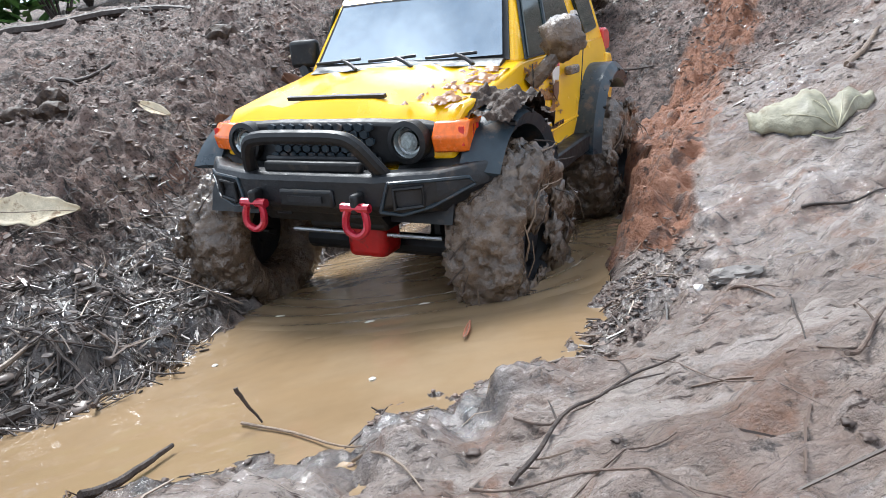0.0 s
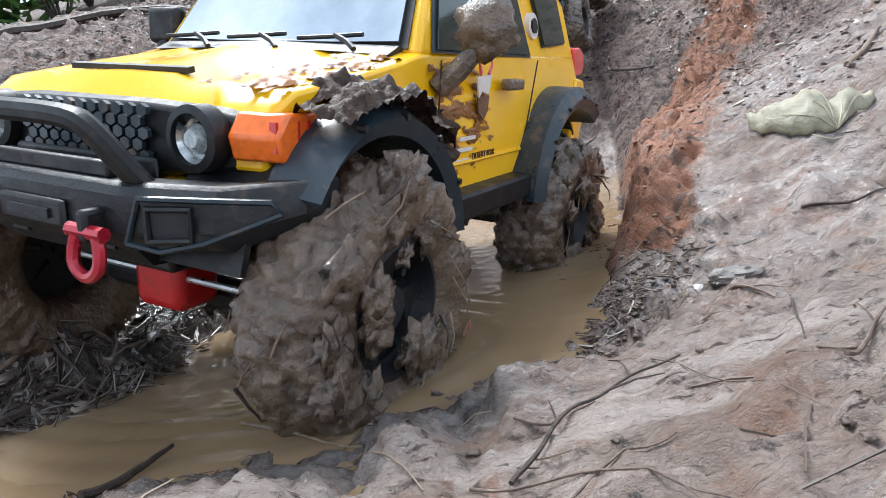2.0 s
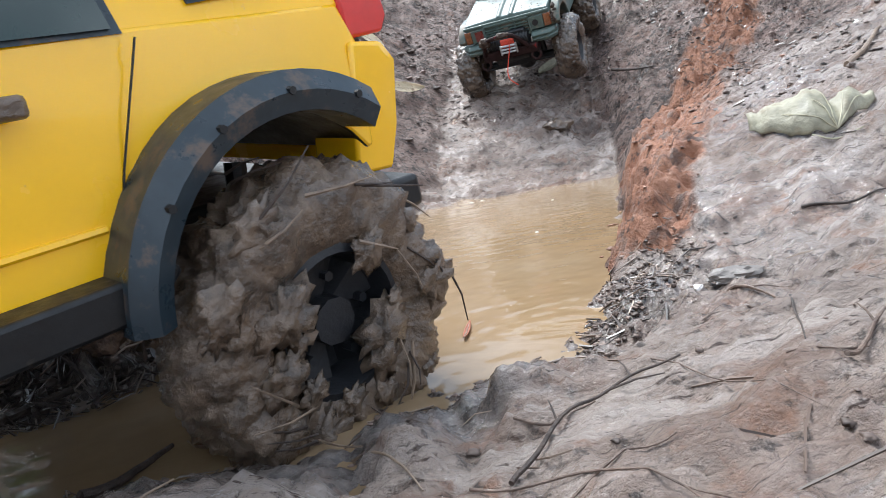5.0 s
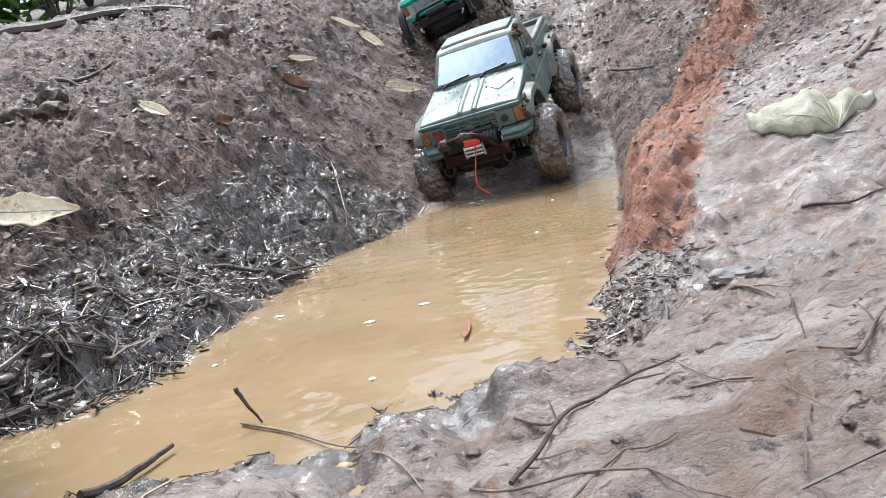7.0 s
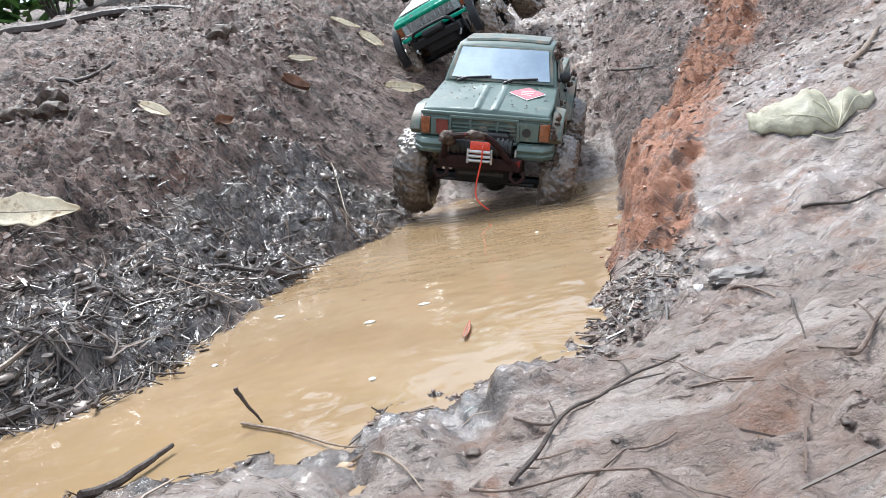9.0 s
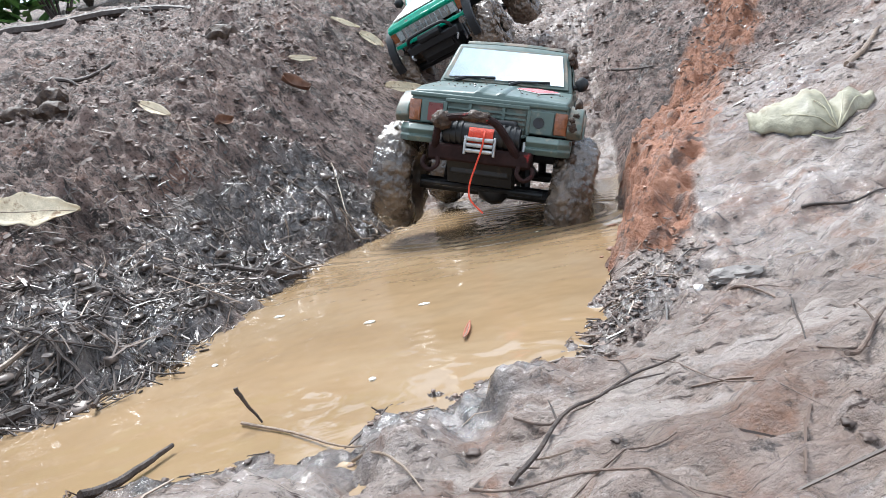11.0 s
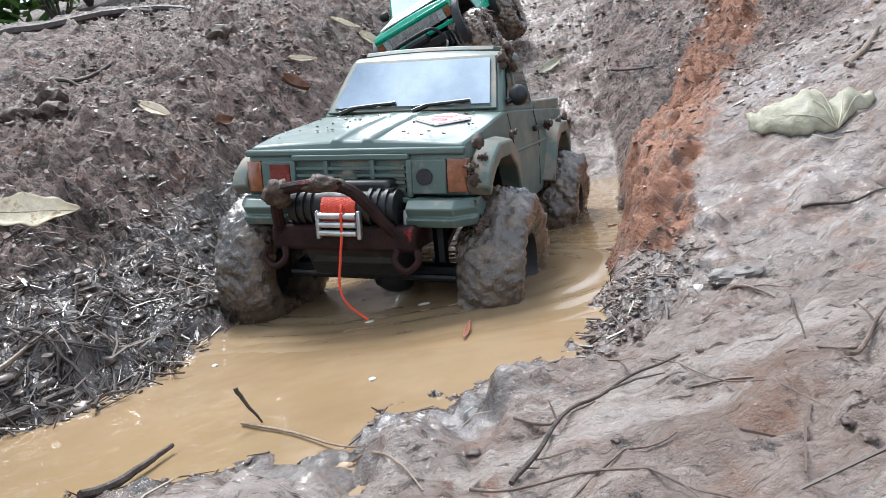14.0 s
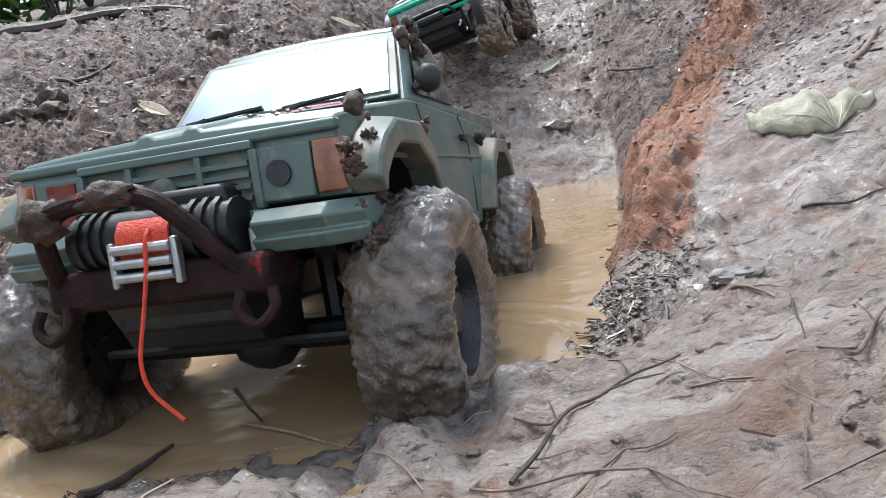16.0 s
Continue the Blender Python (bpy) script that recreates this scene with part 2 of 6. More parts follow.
# ---- mesh helpers ----
def part(name, bm, mat, parent, label="", smooth=True, bevel=0.0, angle=35):
    """Link a bmesh as one mesh object under a thing or part."""
    me = bpy.data.meshes.new(name)
    bmesh.ops.recalc_face_normals(bm, faces=bm.faces[:])
    for f in bm.faces:
        f.smooth = smooth
    bm.to_mesh(me)
    bm.free()
    for k in mat if isinstance(mat, (list, tuple)) else (mat,):
        me.materials.append(k)
    if smooth:
        me.set_sharp_from_angle(angle=radians(angle))
    ob = new(name, me)
    ob.parent = parent
    if bevel:
        b = ob.modifiers.new("rounded", "BEVEL")
        b.width, b.segments, b.limit_method, b.angle_limit = bevel, 2, "ANGLE", radians(40)
    if label:
        tagged(ob, label)
    return ob


def thing(name, label, category, group="", m=None):
    ob = new(name)
    ob.empty_display_size = 0.02
    if m is not None:
        ob.matrix_basis = m
    return tagged(ob, label, category, group)


def box(cx, cy, cz, sx, sy, sz, m=None, bm=None):
    bm = bm or bmesh.new()
    t = Matrix.Translation((cx, cy, cz)) @ (m or Matrix()) @ Matrix.Diagonal((sx, sy, sz, 1))
    bmesh.ops.create_cube(bm, size=1, matrix=t)
    return bm


def rod(points, r, n=8, bm=None, taper=None):
    """A round bar along a line of points; taper gives the end radius."""
    bm = bm or bmesh.new()
    pts = [Vector(p) for p in points]
    rings, side = [], None
    for i, p in enumerate(pts):
        d = (pts[min(i + 1, len(pts) - 1)] - pts[max(i - 1, 0)]).normalized()
        if side is None:
            side = d.orthogonal().normalized()
        side = (side - d * side.dot(d)).normalized()
        up = d.cross(side)
        k = i / (len(pts) - 1)
        q = r if taper is None else r + (taper - r) * k
        rings.append([bm.verts.new(p + (side * math.cos(a) + up * math.sin(a)) * q) for a in (2 * math.pi * j / n for j in range(n))])
    for a, b in zip(rings, rings[1:]):
        for j in range(n):
            bm.faces.new((a[j], a[(j + 1) % n], b[(j + 1) % n], b[j]))
    bm.faces.new(rings[0][::-1])
    bm.faces.new(rings[-1])
    return bm


def curve(points, n=5):
    """Catmull-Rom points through a short list."""
    p = [Vector(q) for q in points]
    p = [p[0] * 2 - p[1]] + p + [p[-1] * 2 - p[-2]]
    out = []
    for i in range(1, len(p) - 2):
        for k in range(n):
            t = k / n
            a, b, c, d = p[i - 1], p[i], p[i + 1], p[i + 2]
            out.append(0.5 * (2 * b + (c - a) * t + (2 * a - 5 * b + 4 * c - d) * t * t + (3 * b - a - 3 * c + d) * t ** 3))
    return out + [p[-2]]


def slab(profile, ys, shape=None, dark=None):
    """A side profile (x, z) drawn across y in steps; shape(x, y, z) moves each vertex; dark(x, z) picks the second material of a wall."""
    bm = bmesh.new()
    rings = []
    for y in ys:
        rings.append([bm.verts.new(shape(x, y, z) if shape else (x, y, z)) for x, z in profile])
    n = len(profile)
    for a, b in zip(rings, rings[1:]):
        for j in range(n):
            k = (j + 1) % n
            f = bm.faces.new((a[j], a[k], b[k], b[j]))
            if dark and dark((profile[j][0] + profile[k][0]) / 2, (profile[j][1] + profile[k][1]) / 2):
                f.material_index = 1
    bm.faces.new(rings[0][::-1])
    bm.faces.new(rings[-1])
    return bm


def arc(cx, cz, r, a0, a1, n):
    return [(cx + r * math.cos(radians(a0 + (a1 - a0) * i / n)), cz + r * math.sin(radians(a0 + (a1 - a0) * i / n))) for i in range(n + 1)]


def plate(points, depth, bm=None):
    """A flat panel through the points, thickened by the vector depth."""
    bm = bm or bmesh.new()
    d = Vector(depth)
    a = [bm.verts.new(Vector(p)) for p in points]
    b = [bm.verts.new(Vector(p) + d) for p in points]
    bm.faces.new(a)
    bm.faces.new(b[::-1])
    for i in range(len(a)):
        j = (i + 1) % len(a)
        bm.faces.new((a[j], a[i], b[i], b[j]))
    return bm


def disc(centre, axis, r, depth, n=20, bm=None, r2=None):
    bm = bm or bmesh.new()
    m = Matrix.Translation(centre) @ Vector(axis).to_track_quat("Z", "Y").to_matrix().to_4x4()
    bmesh.ops.create_cone(bm, cap_ends=True, segments=n, radius1=r, radius2=r if r2 is None else r2, depth=depth, matrix=m)
    return bm


def lump(centre, size, seed, rough=0.35, sub=3, bm=None):
    """An uneven clod."""
    bm = bm or bmesh.new()
    made = bmesh.ops.create_icosphere(bm, subdivisions=sub, radius=1)["verts"]
    for v in made:
        q = v.co * 1.3 + Vector((seed * 7.1, seed * 3.3, 0))
        k = 1 + rough * noise.fractal(q * 1.6, 0.8, 2.0, 4)
        v.co = Vector((v.co.x * size[0] * k, v.co.y * size[1] * k, v.co.z * size[2] * k)) + Vector(centre)
    return bm


def strip_wheel(profile, n, wobble):
    """A ring turned round y from (radius, y) pairs; wobble(angle, k, radius, y) moves the radius."""
    bm = bmesh.new()
    rings = []
    for i in range(n):
        a = 2 * math.pi * i / n
        ring = []
        for k, (r, y) in enumerate(profile):
            rr, yy = wobble(a, k, r, y)
            ring.append(bm.verts.new((rr * math.cos(a), yy, rr * math.sin(a))))
        rings.append(ring)
    for i in range(n):
        a, b = rings[i], rings[(i + 1) % n]
        for k in range(len(profile)):
            j = (k + 1) % len(profile)
            bm.faces.new((a[k], a[j], b[j], b[k]))
    return bm
# ---- the lie of the land ----
Y_R = [-3.0, 0.10, 0.22, 0.283, 0.297, 0.324, 0.361, 0.389, 0.428, 0.475, 0.617, 0.853, 1.19, 1.75, 2.6, 5.0]
X_R = [-3.5, -0.40, -0.27, -0.19, -0.10, -0.012, 0.025, 0.04, 0.068, 0.102, 0.160, 0.230, 0.318, 0.44, 0.75, 1.6]
Y_L = [-3.0, 0.10, 0.25, 0.36, 0.40, 0.446, 0.521, 0.62, 0.72, 0.81, 0.875, 1.0, 1.15, 1.3, 1.75, 2.6, 5.0]
X_L = [-4.2, -0.70, -0.44, -0.262, -0.205, -0.182, -0.178, -0.165, -0.135, -0.12, -0.066, -0.036, -0.01, 0.03, 0.12, 0.45, 1.3]


def perlin(x, y, seed):
    """Gradient noise on arrays, about -1 to 1."""
    xi, yi = np.floor(x).astype(np.int64), np.floor(y).astype(np.int64)
    fx, fy = x - xi, y - yi

    def corner(i, j):
        h = ((xi + i) * 374761393 + (yi + j) * 668265263 + seed * 974634777) & 0x7FFFFFFF
        h = ((h ^ (h >> 13)) * 1274126177) & 0x7FFFFFFF
        a = (h ^ (h >> 16)).astype(np.float64) * (2 * np.pi / 65536.0)
        return np.cos(a) * (fx - i) + np.sin(a) * (fy - j)
    u, v = fx * fx * fx * (fx * (fx * 6 - 15) + 10), fy * fy * fy * (fy * (fy * 6 - 15) + 10)
    top = corner(0, 0) * (1 - u) + corner(1, 0) * u
    low = corner(0, 1) * (1 - u) + corner(1, 1) * u
    return 1.5 * (top * (1 - v) + low * v)


def fractal(x, y, size, octaves, seed, gain=0.5):
    total, amp, f = 0.0, 1.0, 1.0 / size
    for o in range(octaves):
        total = total + amp * perlin(x * f + 17.3 * o, y * f - 9.1 * o, seed + o)
        amp, f = amp * gain, f * 2.03
    return total


def ridged(x, y, size, octaves, seed):
    total, amp, f = 0.0, 1.0, 1.0 / size
    for o in range(octaves):
        total = total + amp * (1 - 2 * np.abs(perlin(x * f + 5.3 * o, y * f + 3.1 * o, seed + o)))
        amp, f = amp * 0.5, f * 2.1
    return total


def ease(x, a, b):
    k = np.clip((x - a) / (b - a), 0, 1)
    return k * k * (3 - 2 * k)


def land(x, y):
    """Height and the three soil zones (clay, wet mud, rotten litter) at points of the plan."""
    x, y = np.asarray(x, float), np.asarray(y, float)
    wob = 0.012 * fractal(x, y, 0.09, 3, 3)
    xl, xr = np.interp(y, Y_L, X_L) + wob, np.interp(y, Y_R, X_R) + 0.6 * wob
    s, d = xl - x, x - xr
    shore_y = np.interp(x, X_R, Y_R) + 0.4 * wob - y
    d = np.where((d > 0) & (shore_y > 0), d * shore_y / np.maximum(np.hypot(d, shore_y), 1e-6), d)
    mid = np.clip((x - xl) / np.maximum(xr - xl, 0.02), 0, 1)
    # track floor: pool, then the climb behind it
    climb = 0.5 * np.maximum(0, y - 1.14) * ease(y, 1.04, 1.3)
    climb = np.where(y > 1.9, 0.38 + 0.36 * (y - 1.9), climb)
    floor = climb - (0.005 + 0.050 * np.sin(np.pi * np.clip(mid, 0.02, 0.98)) ** 0.8 * (0.55 + 0.7 * mid)) * (1 - ease(y, 0.94, 1.12)) * ease(y, 0.27, 0.42)
    floor = floor - 0.006 * (1 - ease(y, 0.27, 0.42))
    # left bank and hillside
    hill = np.where(y < 2.05, np.maximum(0.35 * (y - 0.48), 0), 0.5495 + 0.05 * (y - 2.05))
    hill = hill * ease(y, 0.40, 0.62)
    # far side levels out
    hill = np.minimum(hill, 0.5495 + 0.05 * np.clip(y - 2.05, 0, 40))
    left = floor + ease(s, 0, 0.03) * 0.016 + ease(s, 0.0, 0.36) * np.maximum(hill + 0.035 - floor, 0)
    left = left + 0.06 * np.clip(s - 0.2, 0, 1.2) * (1 - ease(y, 0.5, 0.9))
    # right bank
    steep = 0.011 + 0.049 * ease(y, 0.38, 0.60) * (1 - ease(y, 0.95, 1.3))
    slope = 0.17 + 0.31 * ease(y, 0.40, 1.0) - 0.25 * ease(y, 1.5, 2.2)
    reach = np.clip(d, 0, None)
    flat = 0.05 * (1 - ease(y, 0.40, 0.52)) * ease(x, -0.11, -0.02)
    reach = np.clip(d - flat, 0, None)
    right = floor + steep * ease(d, -0.008, 0.035 + 0.04 * ease(0.45 - y, 0, 0.12)) + slope * (0.9 * (1 - np.exp(-reach / 0.9)))
    right = np.where(y > 1.35, np.maximum(right, floor), right)
    base = np.where(s > 0, left, np.where(d > 0, right, floor))
    # hollow under the camera's own spot stays low
    base = base - 0.012 * ease(d, 0.08, 0.3) * (1 - ease(y, 0.14, 0.32))
    # far away everything settles to gentle ground
    far = ease(np.hypot(x, y - 1), 3.0, 9.0)
    base = base * (1 - far) + far * (0.62 * ease(y, -2, 4) + 0.15 * fractal(x, y, 6.0, 3, 41))
    # zones
    line = np.interp(y, [0.40, 0.58, 0.75, 1.0, 1.25, 1.6, 2.2], [0.098, 0.168, 0.240, 0.352, 0.505, 0.79, 1.30])
    width = np.interp(y, [0.40, 0.55, 0.75, 1.0, 1.3, 2.0], [0.010, 0.026, 0.040, 0.050, 0.050, 0.07])
    clay = np.clip(1.55 - np.abs(x - line - 0.014) / width * 0.75, 0, 1) * ease(y, 0.44, 0.5) * (1 - 0.25 * ease(y, 1.2, 1.6))
    clay = np.clip(clay + 0.30 * fractal(x, y, 0.06, 4, 87, 0.6) * (clay > 0.02), 0, 1)
    wetmud = ease(d, -0.01, 0.03) * (1 - ease(y, 0.75, 1.15) * 0.75)
    wetmud = np.maximum(wetmud, 0.6 * ease(-d, -0.02, 0.01) * ease(-s, -0.05, 0.0))
    rot = ease(s, -0.01, 0.02) * (1 - ease(s, 0.10, 0.27)) * (1 - ease(y, 0.95, 1.25))
    rot = np.maximum(rot, 0.8 * ease(s, -0.01, 0.02) * (1 - ease(y, 0.40, 0.55)) * (1 - ease(s, 0.25, 0.5)))
    near_edge = np.clip(1.35 - np.abs(d - 0.045) / 0.062, 0, 1) * ease(y, 0.20, 0.26) * (1 - ease(y, 0.41, 0.50))
    rot = np.maximum(rot, 0.58 * near_edge)
    # relief
    lumps = 0.0125 * fractal(x, y, 0.085, 5, 7, 0.55) + 0.007 * (0.8 - ridged(x, y, 0.05, 4, 11))
    crumbs = 0.0030 * (0.6 - ridged(x + 0.004 * fractal(x, y, 0.02, 2, 67), y, 0.02, 3, 71))
    clods = 0.0055 * ease(fractal(x, y, 0.045, 4, 19, 0.6), -0.05, 0.28) + 0.0040 * ease(fractal(x, y, 0.022, 3, 29, 0.6), 0.0, 0.3)
    skew = x * 0.8 + y * 0.55
    ruts = 0.0075 * fractal(skew, (y * 0.8 - x * 0.55) * 0.28, 0.03, 4, 23, 0.6)
    onhill = ease(s, 0.08, 0.25)
    back = ease(y, 1.0, 1.4) * ease(d, -0.3, 0.0)
    patch = 0.55 + 0.55 * np.clip(0.5 + 0.9 * fractal(x, y, 0.16, 3, 61), 0, 1.6)
    rough = lumps * (0.65 + 0.5 * onhill + 1.3 * rot + 0.4 * back + 0.5 * clay) + clods * (0.3 + 1.0 * rot + 0.8 * onhill + 0.6 * clay + 0.6 * back)
    rough = rough + ruts * (0.3 + 0.8 * back + 1.2 * clay + 0.2 * onhill) + 0.0026 * fractal(x, y, 0.014, 3, 31, 0.65) * (0.5 + rot + onhill)
    rough = rough * patch + crumbs * (0.25 + 0.9 * onhill + 0.9 * rot + 0.9 * clay + 0.8 * back)
    along, over = x * 0.88 + y * 0.47, y * 0.88 - x * 0.47
    ledges = 0.005 - 0.010 * ridged(along * 0.30, over, 0.06, 4, 91)
    rough = rough + ledges * (0.85 * onhill + 0.8 * back) * np.clip(0.6 + 0.8 * fractal(x, y, 0.3, 2, 95), 0.15, 1.2)
    bank = ease(d, 0.03, 0.12) * (1 - back)
    rough = rough + 0.0026 * bank * fractal(along * 0.35, over, 0.022, 4, 97, 0.6)
    inside = ease(-s, 0.0, 0.05) * ease(-d, 0.0, 0.05) * (1 - ease(y, 1.02, 1.14))
    rough = rough * (1 - 0.8 * inside)
    shore = (1 - ease(np.abs(d - 0.005), 0.0, 0.07)) * (1 - ease(y, 0.42, 0.55))
    rough = rough * (1 - 0.6 * shore) + 0.0046 * shore * fractal(x, y, 0.034, 3, 37, 0.55) + 0.0014 * shore * fractal(x, y, 0.007, 3, 39, 0.6)
    # smooth places that hold a film of water
    wet = np.maximum(1.25 - np.hypot((x - 0.235) / 0.085, (y - 0.475) / 0.075), 1.1 - np.hypot((x - 0.37) / 0.07, (y - 0.72) / 0.09))
    wet = np.maximum(wet, 0.8 * near_edge)
    wet = np.clip(wet + 0.35 * fractal(x, y, 0.05, 4, 83, 0.6), 0, 1) * (d > 0)
    return base + rough * (1 - 0.6 * far), clay, wetmud, rot, wet


def ground_z(x, y):
    return float(land(np.array([x]), np.array([y]))[0][0])


# ---- ground and water ----
def axis(core, lo, hi, far, grow):
    """Grid lines: even in the core, ever wider outside it."""
    out = list(np.arange(lo, hi, core))
    step, v = core, hi
    while v < far:
        out.append(v)
        step *= grow
        v += step
    step, v, low = core, lo, []
    while v > -far:
        step *= grow
        v -= step
        low.append(v)
    return np.array(low[::-1] + out)


def sheet(name, xs, ys, z, mat):
    nx, ny = len(xs), len(ys)
    gx, gy = np.meshgrid(xs, ys)
    co = np.stack([gx.ravel(), gy.ravel(), z.ravel()], 1).astype(np.float32)
    i = (np.arange(ny - 1)[:, None] * nx + np.arange(nx - 1)[None, :]).ravel()
    quads = np.stack([i, i + 1, i + nx + 1, i + nx], 1).astype(np.int32)
    me = bpy.data.meshes.new(name)
    me.vertices.add(len(co))
    me.vertices.foreach_set("co", co.ravel())
    me.loops.add(quads.size)
    me.loops.foreach_set("vertex_index", quads.ravel())
    me.polygons.add(len(quads))
    me.polygons.foreach_set("loop_start", np.arange(0, quads.size, 4, dtype=np.int32))
    me.polygons.foreach_set("use_smooth", np.ones(len(quads), dtype=bool))
    me.update(calc_edges=True)
    me.materials.append(mat)
    return new(name, me)


def ground():
    xs = axis(0.0030, -0.62, 0.72, 60, 1.045)
    near = [0.06]
    while near[-1] < 2.3:
        near.append(near[-1] + 0.0014 + 0.0018 * near[-1] ** 1.4)
    ys, step = near, near[-1] - near[-2]
    while ys[-1] < 60:
        step *= 1.06
        ys.append(ys[-1] + step)
    low, step = [0.06], 0.0016
    while low[-1] > -60:
        step *= 1.1
        low.append(low[-1] - step)
    ys = np.array(low[:0:-1] + ys)
    gx, gy = np.meshgrid(xs, ys)
    z, clay, mud, rot, film = land(gx, gy)
    ob = sheet("ground", xs, ys, z, SOIL)
    col = ob.data.color_attributes.new("zones", "FLOAT_COLOR", "POINT")
    col.data.foreach_set("color", np.stack([clay, mud, rot, film], -1).astype(np.float32).ravel())
    tagged(ob, "churned brown forest soil with red clay and wet mud", "ground", kind="structure")


def water():
    """The puddle: one level sheet between the banks, with low standing ripples."""
    ys = np.linspace(0.02, 1.36, 420)
    us = np.linspace(0, 1, 150)
    xl, xr = np.interp(ys, Y_L, X_L) - 0.045, np.interp(ys, Y_R, X_R) + 0.07 + 0.35 * (1 - ease(ys, 0.32, 0.42))
    gx = xl[:, None] + (xr - xl)[:, None] * us[None, :]
    gy = np.repeat(ys[:, None], len(us), 1)
    z = 0.0003 * fractal(gx * 0.6, gy, 0.03, 2, 77) + 0.0002 * fractal(gx, gy, 0.012, 2, 79)
    ob = sheet("water", us, ys, z, WATER)
    co = np.stack([gx, gy, z], -1).astype(np.float32)
    ob.data.vertices.foreach_set("co", co.ravel())
    ob.data.update()
    tagged(ob, "opaque ochre muddy puddle water in the rut", "water", kind="structure")


def ripple(name, label):
    """Low rings of water that run along with a car's front wheels; they sink under the still sheet at both rims."""
    bm, rings = bmesh.new(), []
    for i in range(41):
        r = 0.05 + 0.15 * i / 40
        fade = math.sin(math.pi * i / 40) ** 0.7
        ring = []
        for j in range(96):
            a = 2 * math.pi * j / 96
            q = r * (1 + 0.10 * noise.noise(Vector((math.cos(a) * 1.5, math.sin(a) * 1.5, i * 0.05))))
            w = 0.5 + 0.6 * noise.noise(Vector((math.cos(a) * 3, math.sin(a) * 3, i * 0.12 + 4)))
            z = -0.0012 + fade * (0.0012 + 0.0009 * w * (1 + math.sin(i * 0.95 + 2.5 * math.sin(a * 2))))
            ring.append(bm.verts.new((q * 0.9 * math.cos(a), q * 1.35 * math.sin(a), z)))
        rings.append(ring)
    for a, b in zip(rings, rings[1:]):
        for j in range(96):
            bm.faces.new((a[j], a[(j + 1) % 96], b[(j + 1) % 96], b[j]))
    ob = part(name, bm, WATER, None, angle=180)
    return tagged(ob, label, "water", kind="structure")


ground()
water()
RIPPLE_Y = ripple("ripple", "muddy ripples round the yellow car's front wheels")
RIPPLE_G = ripple("ripple", "muddy ripples round the green pickup's front wheels")


